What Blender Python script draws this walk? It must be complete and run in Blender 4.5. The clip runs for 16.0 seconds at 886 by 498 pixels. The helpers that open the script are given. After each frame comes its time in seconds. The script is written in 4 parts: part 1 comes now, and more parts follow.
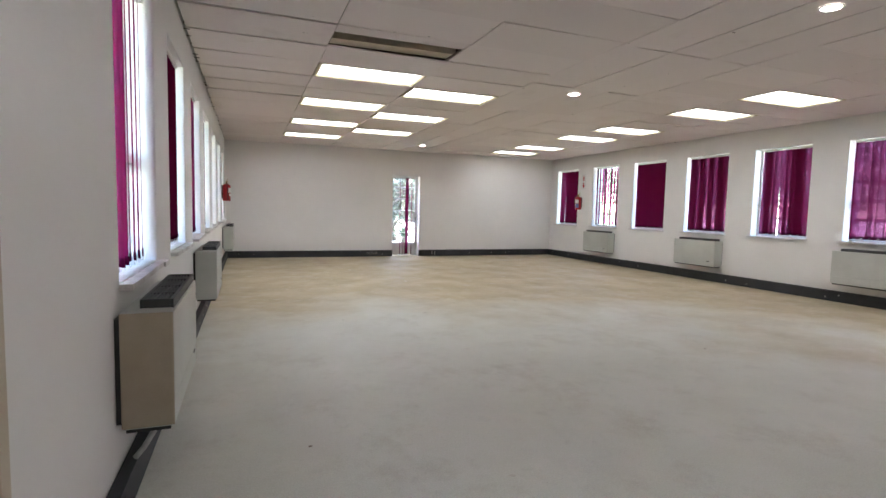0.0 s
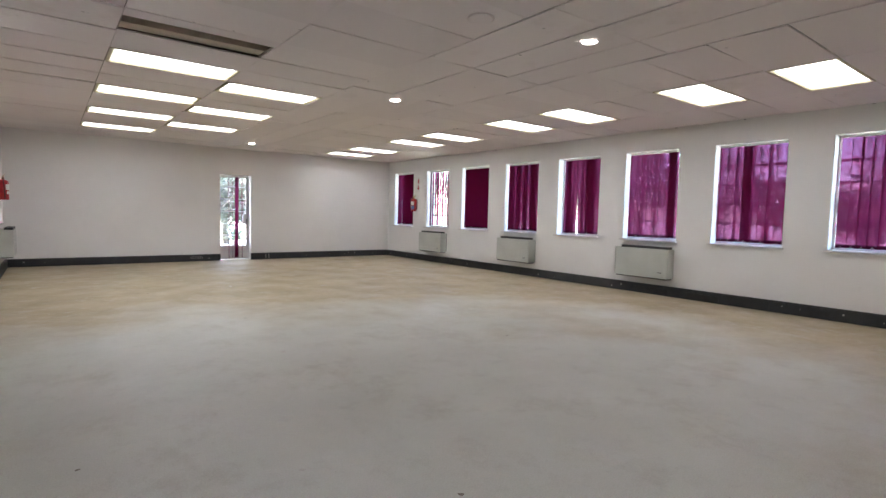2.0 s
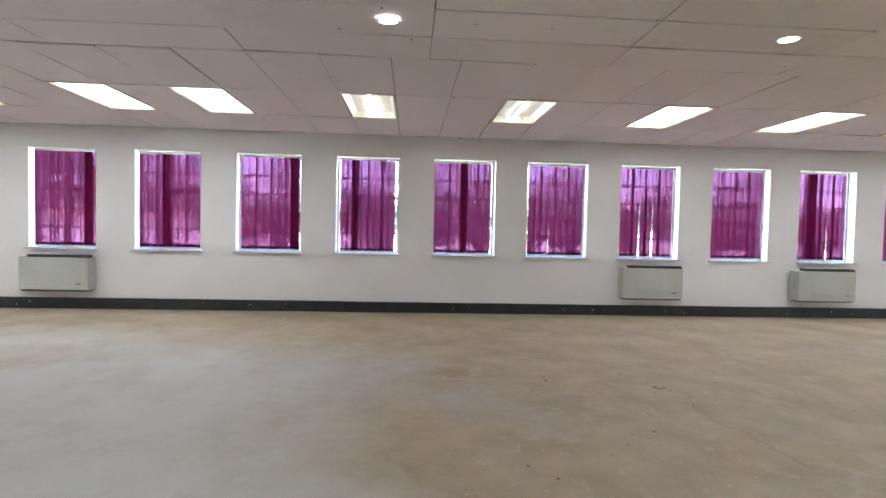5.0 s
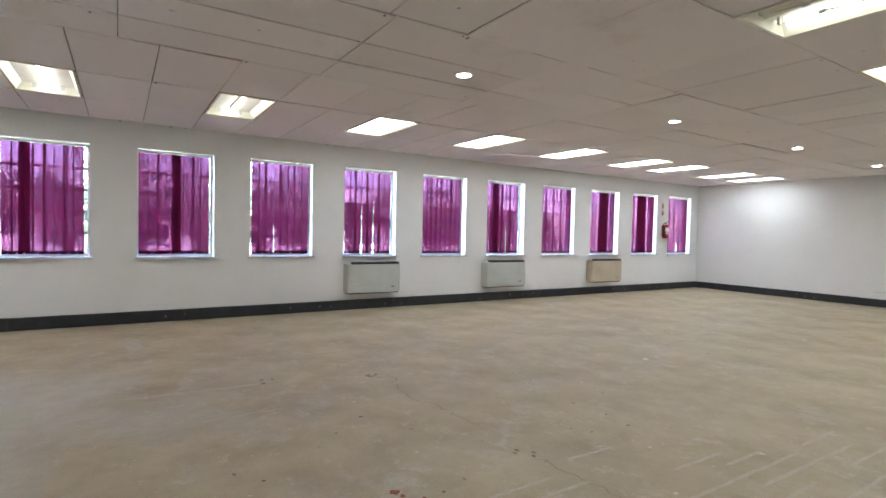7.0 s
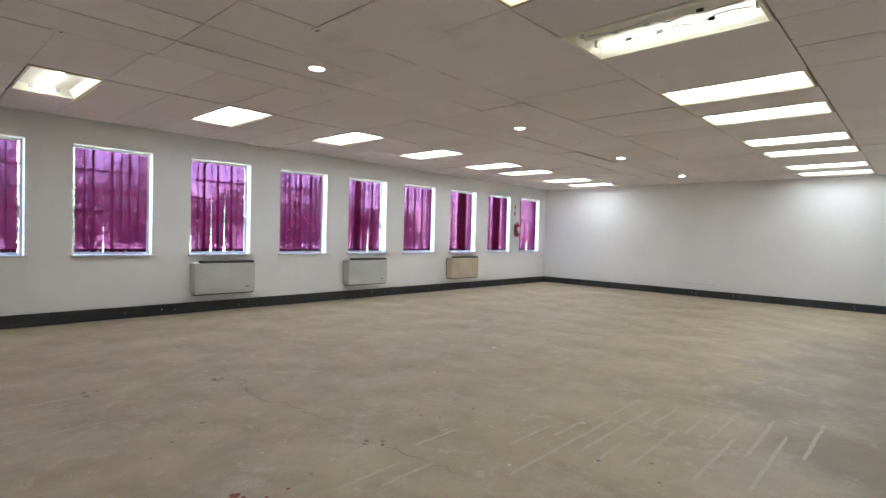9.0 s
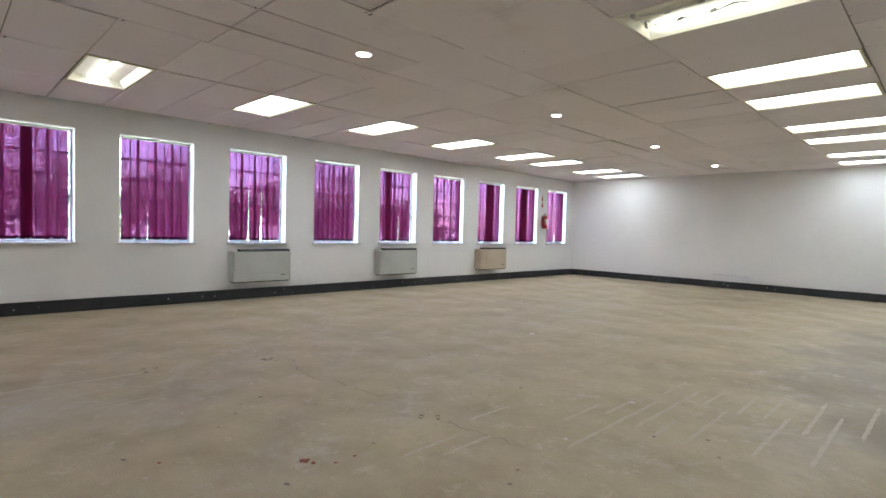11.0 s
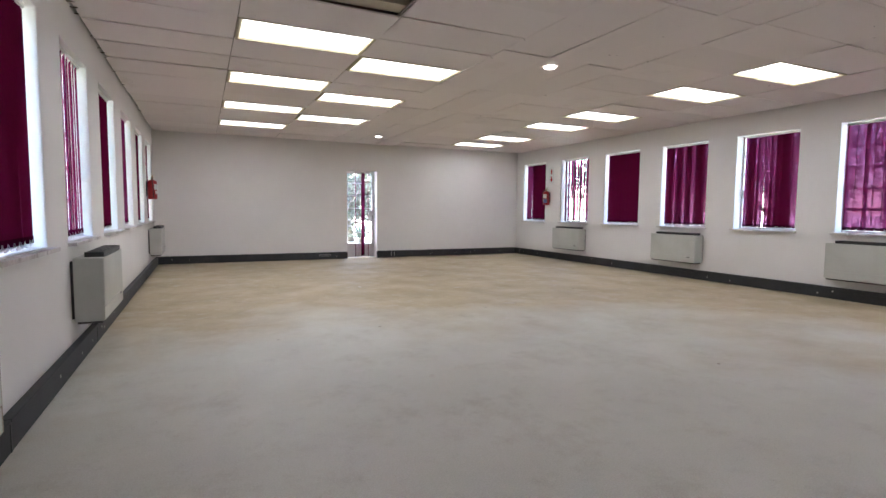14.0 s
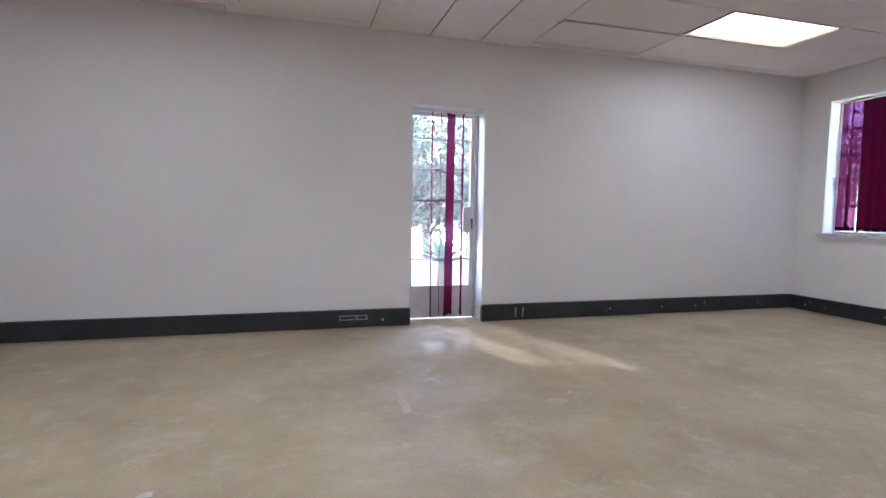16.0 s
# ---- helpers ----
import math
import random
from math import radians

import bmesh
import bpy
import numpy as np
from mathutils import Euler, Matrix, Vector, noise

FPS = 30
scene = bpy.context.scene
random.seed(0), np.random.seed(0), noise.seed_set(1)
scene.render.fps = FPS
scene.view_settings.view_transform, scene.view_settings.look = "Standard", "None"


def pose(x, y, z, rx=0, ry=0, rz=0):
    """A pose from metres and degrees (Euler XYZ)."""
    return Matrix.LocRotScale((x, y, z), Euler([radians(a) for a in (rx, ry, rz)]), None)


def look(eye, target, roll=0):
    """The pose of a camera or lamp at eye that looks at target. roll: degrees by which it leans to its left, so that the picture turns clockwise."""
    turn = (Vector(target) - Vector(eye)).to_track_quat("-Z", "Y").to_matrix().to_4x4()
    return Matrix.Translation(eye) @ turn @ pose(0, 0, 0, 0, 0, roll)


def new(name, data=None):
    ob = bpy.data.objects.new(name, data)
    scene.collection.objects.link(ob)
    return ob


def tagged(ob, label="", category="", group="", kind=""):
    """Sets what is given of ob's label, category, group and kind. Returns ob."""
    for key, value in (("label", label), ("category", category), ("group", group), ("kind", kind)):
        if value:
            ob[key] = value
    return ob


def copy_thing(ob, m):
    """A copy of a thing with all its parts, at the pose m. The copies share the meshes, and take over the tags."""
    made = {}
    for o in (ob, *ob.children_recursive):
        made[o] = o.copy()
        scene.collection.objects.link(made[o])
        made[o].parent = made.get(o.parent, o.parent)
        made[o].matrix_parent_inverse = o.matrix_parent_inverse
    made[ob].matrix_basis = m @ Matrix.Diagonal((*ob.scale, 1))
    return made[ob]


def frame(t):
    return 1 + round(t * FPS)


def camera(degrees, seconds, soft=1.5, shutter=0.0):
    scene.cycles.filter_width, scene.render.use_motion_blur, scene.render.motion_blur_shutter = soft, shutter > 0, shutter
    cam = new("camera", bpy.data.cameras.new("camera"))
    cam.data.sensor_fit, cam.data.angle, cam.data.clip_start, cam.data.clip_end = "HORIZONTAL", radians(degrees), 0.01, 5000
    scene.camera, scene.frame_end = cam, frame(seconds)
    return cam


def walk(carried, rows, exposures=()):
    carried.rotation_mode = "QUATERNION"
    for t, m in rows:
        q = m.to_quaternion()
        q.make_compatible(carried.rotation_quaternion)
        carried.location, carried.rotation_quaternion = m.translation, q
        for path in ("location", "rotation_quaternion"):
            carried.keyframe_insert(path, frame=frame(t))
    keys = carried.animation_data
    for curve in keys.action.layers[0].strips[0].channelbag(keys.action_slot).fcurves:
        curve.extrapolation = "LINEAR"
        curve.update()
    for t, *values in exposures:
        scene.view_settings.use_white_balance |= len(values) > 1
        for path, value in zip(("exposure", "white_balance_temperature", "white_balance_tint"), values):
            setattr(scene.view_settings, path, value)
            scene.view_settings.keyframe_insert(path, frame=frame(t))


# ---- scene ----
cam = camera(81.6, 16.0)
UNIT = 0.77      # metres to a unit of the plan
PATH = [
    (0, (0.239, 0.242, 1.272), (0.949, 2.105, 1.118), 1.3),
    (0.5, (0.282, 0.221, 1.249), (0.991, 2.085, 1.100), 1.3),
    (1, (0.339, 0.136, 1.249), (1.114, 1.974, 1.101), 1.4),
    (1.5, (0.392, 0.067, 1.272), (1.362, 1.810, 1.131), 1.4),
    (2, (0.460, -0.008, 1.273), (1.675, 1.574, 1.139), 1.4),
    (2.5, (0.499, -0.078, 1.278), (1.932, 1.312, 1.149), 1.5),
    (3, (0.516, -0.181, 1.277), (2.129, 0.995, 1.159), 1.5),
    (3.5, (0.560, -0.280, 1.302), (2.338, 0.630, 1.195), 1.5),
    (4, (0.518, -0.339, 1.290), (2.432, 0.234, 1.200), 1.5),
    (4.5, (0.519, -0.403, 1.315), (2.507, -0.201, 1.231), 1.5),
    (5, (0.495, -0.432, 1.312), (2.490, -0.557, 1.241), 1.3),
    (7.5, (0.293, -0.616, 1.383), (1.882, -1.829, 1.321), 1.5),
    (8, (0.260, -0.639, 1.361), (1.736, -1.987, 1.307), 1.6),
    (8.5, (0.198, -0.644, 1.361), (1.565, -2.102, 1.305), 1.6),
    (11, (0.325, -0.437, 1.227), (1.745, -1.844, 1.153), 1.6),
    (11.5, (0.423, -0.333, 1.233), (2.192, -1.263, 1.140), 1.5),
    (12, (0.446, -0.221, 1.234), (2.440, -0.325, 1.124), 1.3),
    (12.5, (0.399, -0.208, 1.156), (2.260, 0.514, 1.044), 1.1),
    (13, (0.381, -0.018, 1.164), (1.886, 1.292, 1.031), 0.9),
    (13.5, (0.404, 0.242, 1.188), (1.657, 1.794, 1.038), 0.7),
    (13.6, (0.425, 0.335, 1.190), (1.603, 1.940, 1.039), 0.7),
    (13.7, (0.460, 0.475, 1.192), (1.550, 2.136, 1.041), 0.6),
    (13.8, (0.508, 0.661, 1.193), (1.508, 2.377, 1.042), 0.6),
    (13.9, (0.571, 0.892, 1.193), (1.486, 2.659, 1.042), 0.5),
    (14, (0.646, 1.171, 1.193), (1.491, 2.977, 1.042), 0.5),
    (14.1, (0.740, 1.529, 1.196), (1.531, 3.363, 1.042), 0.5),
    (14.2, (0.835, 1.888, 1.198), (1.582, 3.740, 1.042), 0.5),
    (14.3, (0.930, 2.247, 1.200), (1.641, 4.111, 1.041), 0.5),
    (14.4, (1.026, 2.605, 1.202), (1.707, 4.479, 1.039), 0.6),
    (14.5, (1.124, 2.963, 1.201), (1.779, 4.846, 1.037), 0.6),
    (14.6, (1.228, 3.335, 1.197), (1.861, 5.225, 1.033), 0.6),
    (14.7, (1.333, 3.706, 1.192), (1.952, 5.602, 1.028), 0.7),
    (14.8, (1.440, 4.078, 1.187), (2.048, 5.976, 1.023), 0.7),
    (14.9, (1.547, 4.449, 1.181), (2.147, 6.349, 1.017), 0.8),
    (15, (1.655, 4.820, 1.176), (2.247, 6.723, 1.013), 0.8),
    (15.1, (1.762, 5.191, 1.172), (2.347, 7.096, 1.008), 0.8),
    (15.2, (1.870, 5.562, 1.169), (2.450, 7.469, 1.005), 0.9),
    (15.3, (1.979, 5.933, 1.166), (2.555, 7.841, 1.001), 0.9),
    (15.4, (2.087, 6.303, 1.161), (2.660, 8.213, 0.996), 0.9),
    (15.5, (2.195, 6.674, 1.154), (2.764, 8.585, 0.991), 0.9),
    (15.6, (2.303, 7.045, 1.144), (2.868, 8.958, 0.984), 0.9),
    (15.7, (2.410, 7.416, 1.131), (2.972, 9.330, 0.976), 0.9),
    (15.8, (2.517, 7.787, 1.117), (3.076, 9.702, 0.968), 0.9),
    (15.9, (2.624, 8.158, 1.102), (3.180, 10.074, 0.960), 0.9),
    (16, (2.731, 8.529, 1.088), (3.284, 10.446, 0.951), 0.9),
]
EXPOSURES = [(0, 4.58, 6520, 12), (1, 4.55, 6560, 14), (1.5, 4.52, 6540, 14), (2.5, 4.5, 6380, 13), (3.5, 4.64, 6200, 14), (5, 4.93, 6150, 11), (7.5, 4.92, 6080, 8), (8.5, 4.8, 6150, 8), (11, 4.82, 6120, 8), (11.5, 4.92, 6100, 9), (12, 4.95, 6080, 9), (12.5, 4.92, 6100, 11), (13, 4.66, 6180, 13), (13.5, 4.56, 6280, 14), (14, 4.47, 6430, 16), (14.5, 4.37, 6320, 16), (15, 4.35, 6220, 14), (15.5, 4.42, 6180, 14), (16, 4.43, 5900, 18)]
walk(cam, [(t, look(Vector(eye) * UNIT, Vector(target) * UNIT, roll)) for t, eye, target, roll in PATH], EXPOSURES)

# ---- light ----
SUN_ELEV, SUN_AZ = radians(46), radians(-17)      # azimuth from +y towards +x
world = bpy.data.worlds.new("sky")
scene.world = world
world.use_nodes = True
wn = world.node_tree.nodes
sky = wn.new("ShaderNodeTexSky")
sky.sky_type, sky.sun_disc = "NISHITA", False
sky.sun_elevation, sky.sun_rotation = SUN_ELEV, SUN_AZ
wn["Background"].inputs["Strength"].default_value = 0.15
world.node_tree.links.new(sky.outputs[0], wn["Background"].inputs[0])
sun = new("sun", bpy.data.lights.new("sun", "SUN"))
sun.data.energy, sun.data.angle, sun.data.color = 4.2, radians(7.0), (1.0, 0.985, 0.96)
sun_dir = Vector((math.sin(SUN_AZ) * math.cos(SUN_ELEV), math.cos(SUN_AZ) * math.cos(SUN_ELEV), math.sin(SUN_ELEV)))
sun.matrix_world = look(sun_dir * 40, (0, 0, 0))
PANEL_LIGHT, SPOT_LIGHT = 0.33, 1.5

# ---- the plan ----
XL, XR, YB, YF, H = -0.27, 8.64, -14.13, 13.41, 2.785
WALL = 0.30
SILL, HEAD, WIDE = 0.925, 2.44, 0.98
RIGHT = [13.06, 11.44, 9.93, 8.39, 6.87, 5.35, 3.80, 2.28, 0.75, -0.78, -2.28, -3.81, -5.35, -6.85, -8.35, -9.86, -11.35, -12.81]
LEFT = [12.04, 10.49, 8.94, 7.39, 5.84, 4.29, 2.74]
DOOR = (3.805, 4.555, 2.13)
ENTRY = (0.70, 1.61, 2.10)      # door beside the start
rng = random.Random(7)


# ---- materials ----
def material(name):
    m = bpy.data.materials.new(name)
    m.use_nodes = True
    return m, m.node_tree.nodes, m.node_tree.links, m.node_tree.nodes["Principled BSDF"]


def noise_node(m, scale, detail=4.0, rough=0.6, stretch=(1, 1, 1), space="Object"):
    n, l = m.node_tree.nodes, m.node_tree.links
    co, mp, nz = n.new("ShaderNodeTexCoord"), n.new("ShaderNodeMapping"), n.new("ShaderNodeTexNoise")
    mp.inputs["Scale"].default_value = stretch
    nz.inputs["Scale"].default_value, nz.inputs["Detail"].default_value, nz.inputs["Roughness"].default_value = scale, detail, rough
    l.new(co.outputs[space], mp.inputs[0])
    l.new(mp.outputs[0], nz.inputs["Vector"])
    return nz.outputs["Fac"]


def ramp(m, fac, stops):
    r = m.node_tree.nodes.new("ShaderNodeValToRGB")
    while len(r.color_ramp.elements) < len(stops):
        r.color_ramp.elements.new(0.5)
    for e, (p, c) in zip(r.color_ramp.elements, stops):
        e.position, e.color = p, (*c, 1) if len(c) == 3 else c
    m.node_tree.links.new(fac, r.inputs[0])
    return r.outputs[0]


def mix(m, fac, a, b, how="MIX"):
    x = m.node_tree.nodes.new("ShaderNodeMixRGB")
    x.blend_type = how
    for sock, v in zip(x.inputs, (fac, a, b)):
        if isinstance(v, (int, float)):
            sock.default_value = v
        elif isinstance(v, tuple):
            sock.default_value = (*v, 1)
        else:
            m.node_tree.links.new(v, sock)
    return x.outputs[0]


def bump(m, fac, strength, distance):
    b = m.node_tree.nodes.new("ShaderNodeBump")
    b.inputs["Strength"].default_value, b.inputs["Distance"].default_value = strength, distance
    m.node_tree.links.new(fac, b.inputs["Height"])
    p = m.node_tree.nodes["Principled BSDF"]
    m.node_tree.links.new(b.outputs[0], p.inputs["Normal"])


def surface(name, a, b, scale=6.0, rough=0.6, metal=0.0, relief=0.15, distance=0.002, grain=120.0, spread=0.12, stretch=(1, 1, 1)):
    """Two colours mixed by a coarse noise, a fine grain over them, and a fine relief."""
    m, n, l, p = material(name)
    coarse, fine = noise_node(m, scale, 5, 0.62, stretch), noise_node(m, grain, 3)
    col = mix(m, ramp(m, coarse, [(0.35, (0, 0, 0)), (0.68, (1, 1, 1))]), a, b)
    col = mix(m, spread, col, ramp(m, fine, [(0.3, (0.2, 0.2, 0.2)), (0.7, (0.8, 0.8, 0.8))]), "OVERLAY")
    l.new(col, p.inputs["Base Color"])
    p.inputs["Roughness"].default_value, p.inputs["Metallic"].default_value = rough, metal
    if relief:
        bump(m, fine, relief, distance)
    return m


def wall_paint():
    m, n, l, p = material("wall_paint")
    col = mix(m, ramp(m, noise_node(m, 0.7, 4), [(0.35, (0, 0, 0)), (0.7, (1, 1, 1))]), (0.76, 0.75, 0.73), (0.70, 0.69, 0.67))
    scuff = ramp(m, noise_node(m, 9, 6, 0.75, (1, 1, 0.5)), [(0.63, (0, 0, 0)), (0.78, (1, 1, 1))])
    col = mix(m, mix(m, 0.75, scuff, (0, 0, 0)), col, (0.5, 0.47, 0.43))
    l.new(col, p.inputs["Base Color"])
    p.inputs["Roughness"].default_value = 0.55
    bump(m, noise_node(m, 14, 6, 0.6), 0.12, 0.02)
    return m


def screed():
    """Bare screed: grey where cool daylight is put into the colour, yellowish adhesive stains elsewhere."""
    m, n, l, p = material("screed")
    co, sep = n.new("ShaderNodeTexCoord"), n.new("ShaderNodeSeparateXYZ")
    l.new(co.outputs["Object"], sep.inputs[0])

    def maths(op, a, b):
        k = n.new("ShaderNodeMath")
        k.operation = op
        for s_, v in zip(k.inputs, (a, b)):
            if isinstance(v, (int, float)):
                s_.default_value = v
            else:
                l.new(v, s_)
        return k.outputs[0]
    # Ellipse round the start, greyed in place of the cool daylight falling there.
    dx = maths("DIVIDE", maths("SUBTRACT", sep.outputs[0], 1.6), 4.1)
    dy = maths("DIVIDE", maths("SUBTRACT", sep.outputs[1], 2.3), 3.5)
    far = maths("ADD", maths("MULTIPLY", dx, dx), maths("MULTIPLY", dy, dy))
    edge = maths("ADD", far, maths("MULTIPLY", maths("SUBTRACT", noise_node(m, 0.55, 6, 0.62), 0.5), 2.4))
    stain = ramp(m, edge, [(0.34, (0, 0, 0)), (1.1, (1, 1, 1))])
    grey = mix(m, noise_node(m, 1.7, 7, 0.65), (0.480, 0.479, 0.425), (0.62, 0.618, 0.55))
    patch = ramp(m, noise_node(m, 1.9, 9, 0.68), [(0.32, (0, 0, 0)), (0.68, (1, 1, 1))])
    tan = mix(m, patch, (0.352, 0.285, 0.172), (0.487, 0.411, 0.271))
    umber = ramp(m, noise_node(m, 0.85, 9, 0.72, (1, 0.7, 1)), [(0.50, (0, 0, 0)), (0.68, (1, 1, 1))])
    tan = mix(m, mix(m, 0.34, (0, 0, 0), umber), tan, (0.27, 0.205, 0.125))
    col = mix(m, stain, grey, tan)
    # Darker brown ellipse by the west wall, its edge broken by noise.
    ex = maths("DIVIDE", maths("SUBTRACT", sep.outputs[0], 0.1), 1.3)
    ey = maths("DIVIDE", maths("ADD", sep.outputs[1], 5.6), 3.0)
    dark_patch = maths("ADD", maths("ADD", maths("MULTIPLY", ex, ex), maths("MULTIPLY", ey, ey)), maths("MULTIPLY", maths("SUBTRACT", noise_node(m, 1.4, 7, 0.7), 0.5), 3.4))
    col = mix(m, ramp(m, dark_patch, [(0.25, (0.75, 0.75, 0.75)), (1.0, (0, 0, 0))]), col, (0.24, 0.20, 0.145))
    pale = ramp(m, noise_node(m, 2.6, 10, 0.74), [(0.54, (0, 0, 0)), (0.72, (1, 1, 1))])
    col = mix(m, mix(m, 0.45, (0, 0, 0), pale), col, (0.60, 0.58, 0.54))
    dark = ramp(m, noise_node(m, 4.2, 10, 0.74), [(0.55, (0, 0, 0)), (0.76, (1, 1, 1))])
    col = mix(m, mix(m, 0.24, (0, 0, 0), dark), col, (0.19, 0.165, 0.135))
    scraped = ramp(m, noise_node(m, 5.5, 12, 0.8), [(0.56, (0, 0, 0)), (0.60, (1, 1, 1))])
    col = mix(m, mix(m, 0.30, (0, 0, 0), scraped), col, (0.60, 0.56, 0.48))
    rubbed = ramp(m, noise_node(m, 1.6, 12, 0.78, (1.2, 1, 1)), [(0.52, (0, 0, 0)), (0.64, (1, 1, 1))])
    col = mix(m, mix(m, 0.26, (0, 0, 0), rubbed), col, (0.30, 0.255, 0.19))
    speck = ramp(m, noise_node(m, 45, 4, 0.7), [(0.66, (0, 0, 0)), (0.74, (1, 1, 1))])
    col = mix(m, mix(m, 0.55, (0, 0, 0), speck), col, (0.24, 0.22, 0.19))
    fine = noise_node(m, 160, 3)
    col = mix(m, 0.22, col, ramp(m, fine, [(0.3, (0.25, 0.25, 0.25)), (0.7, (0.75, 0.75, 0.75))]), "OVERLAY")
    l.new(col, p.inputs["Base Color"])
    l.new(ramp(m, noise_node(m, 2.0, 6), [(0.3, (0.42, 0.42, 0.42)), (0.7, (0.72, 0.72, 0.72))]), p.inputs["Roughness"])
    bump(m, noise_node(m, 22, 8, 0.7), 0.2, 0.01)
    return m


def tile_paint():
    m, n, l, p = material("ceiling_tile")
    g = n.new("ShaderNodeNewGeometry")
    # Tile tones carry the pink of light thrown back by the magenta blinds.
    each = ramp(m, g.outputs["Random Per Island"], [(0.0, (0.755, 0.697, 0.68)), (0.55, (0.785, 0.727, 0.71)), (1.0, (0.815, 0.757, 0.74))])
    stain = ramp(m, noise_node(m, 1.1, 7, 0.7), [(0.58, (0, 0, 0)), (0.82, (1, 1, 1))])
    col = mix(m, mix(m, 0.5, (0, 0, 0), stain), each, (0.47, 0.40, 0.34))
    spots = ramp(m, noise_node(m, 16, 2, 0.4), [(0.775, (0, 0, 0)), (0.80, (1, 1, 1))])
    col = mix(m, mix(m, 0.6, (0, 0, 0), spots), col, (0.12, 0.10, 0.09))
    l.new(col, p.inputs["Base Color"])
    p.inputs["Roughness"].default_value = 0.75
    bump(m, noise_node(m, 90, 4), 0.15, 0.004)
    return m


def fabric(name, colour, see, tint, glow):
    """Thin blind cloth: some light passes straight through the weave, some is scattered to the other side."""
    m, n, l, p = material(name)
    weave = noise_node(m, 260, 2, 0.5, (1, 1, 0.25))
    wash = noise_node(m, 3.0, 4, 0.6)
    col = mix(m, wash, colour, tuple(c * 0.72 for c in colour))
    col = mix(m, 0.25, col, weave, "OVERLAY")
    dif, tra, clear, soft = n.new("ShaderNodeBsdfDiffuse"), n.new("ShaderNodeBsdfTranslucent"), n.new("ShaderNodeBsdfTransparent"), n.new("ShaderNodeBsdfRefraction")
    l.new(col, dif.inputs[0])
    tra.inputs[0].default_value = (*glow, 1)
    l.new(mix(m, ramp(m, noise_node(m, 14, 3, 0.6, (1, 1, 0.5)), [(0.35, (0, 0, 0)), (0.7, (1, 1, 1))]), tint, tuple(c * 0.78 for c in tint)), clear.inputs[0])
    soft.inputs["Color"].default_value = (*tint, 1)
    soft.inputs["Roughness"].default_value, soft.inputs["IOR"].default_value = 0.22, 1.02
    thru, a, b = n.new("ShaderNodeMixShader"), n.new("ShaderNodeMixShader"), n.new("ShaderNodeMixShader")
    thru.inputs[0].default_value, a.inputs[0].default_value, b.inputs[0].default_value = 0.10, 0.5, see
    l.new(clear.outputs[0], thru.inputs[1]), l.new(soft.outputs[0], thru.inputs[2])
    l.new(dif.outputs[0], a.inputs[1]), l.new(tra.outputs[0], a.inputs[2])
    l.new(a.outputs[0], b.inputs[1]), l.new(thru.outputs[0], b.inputs[2])
    l.new(b.outputs[0], n["Material Output"].inputs[0])
    return m


def glass():
    m, n, l, p = material("window_glass")
    clear, gloss, fr, mx = n.new("ShaderNodeBsdfTransparent"), n.new("ShaderNodeBsdfGlossy"), n.new("ShaderNodeMath"), n.new("ShaderNodeMixShader")
    facing, steep = n.new("ShaderNodeLayerWeight"), n.new("ShaderNodeMath")
    facing.inputs["Blend"].default_value = 0.5
    steep.operation, steep.inputs[1].default_value = "POWER", 5.0
    fr.operation, fr.inputs[1].default_value, fr.inputs[2].default_value = "MULTIPLY_ADD", 0.8, 0.03
    l.new(facing.outputs["Facing"], steep.inputs[0]), l.new(steep.outputs[0], fr.inputs[0])
    clear.inputs[0].default_value = (0.93, 0.96, 0.97, 1)
    gloss.inputs["Roughness"].default_value = 0.02
    l.new(fr.outputs[0], mx.inputs[0]), l.new(clear.outputs[0], mx.inputs[1]), l.new(gloss.outputs[0], mx.inputs[2])
    # Milky scatter mixed into the panes stands in for outdoor glare and haze.
    haze, film = n.new("ShaderNodeBsdfTranslucent"), n.new("ShaderNodeMixShader")
    haze.inputs[0].default_value = (0.80, 0.82, 0.85, 1)
    l.new(ramp(m, noise_node(m, 5, 5), [(0.3, (0.015, 0.015, 0.015)), (0.75, (0.045, 0.045, 0.045))]), film.inputs[0])
    l.new(mx.outputs[0], film.inputs[1]), l.new(haze.outputs[0], film.inputs[2])
    l.new(film.outputs[0], n["Material Output"].inputs[0])
    return m


def glowing(name, colour, strength):
    m, n, l, p = material(name)
    p.inputs["Base Color"].default_value = (0.8, 0.8, 0.78, 1)
    p.inputs["Emission Color"].default_value = (*colour, 1)
    p.inputs["Emission Strength"].default_value = strength
    p.inputs["Roughness"].default_value = 0.4
    bump(m, noise_node(m, 300, 1), 0.2, 0.002)
    return m


PAINT = wall_paint()
SCREED = screed()
TILE = tile_paint()
TBAR = surface("ceiling_bar", (0.33, 0.28, 0.24), (0.22, 0.185, 0.155), 3, 0.6)
VOID = surface("dusty_void", (0.14, 0.11, 0.08), (0.08, 0.065, 0.05), 3, 0.9)
TRUNK = surface("charcoal_skirting", (0.015, 0.0165, 0.019), (0.028, 0.030, 0.033), 5, 0.6, 0, 0.1, 0.001, 90, 0.3)
BLIND = fabric("magenta_cloth", (0.24, 0.011, 0.070), 0.074, (0.60, 0.25, 0.58), (0.060, 0.006, 0.026))
HEM = fabric("magenta_hem", (0.09, 0.005, 0.032), 0.0, (0.6, 0.15, 0.5), (0.03, 0.003, 0.014))
GLASS = glass()
FRAME = surface("white_steel", (0.72, 0.72, 0.72), (0.60, 0.60, 0.59), 8, 0.4, 0, 0.08, 0.001, 200, 0.1)
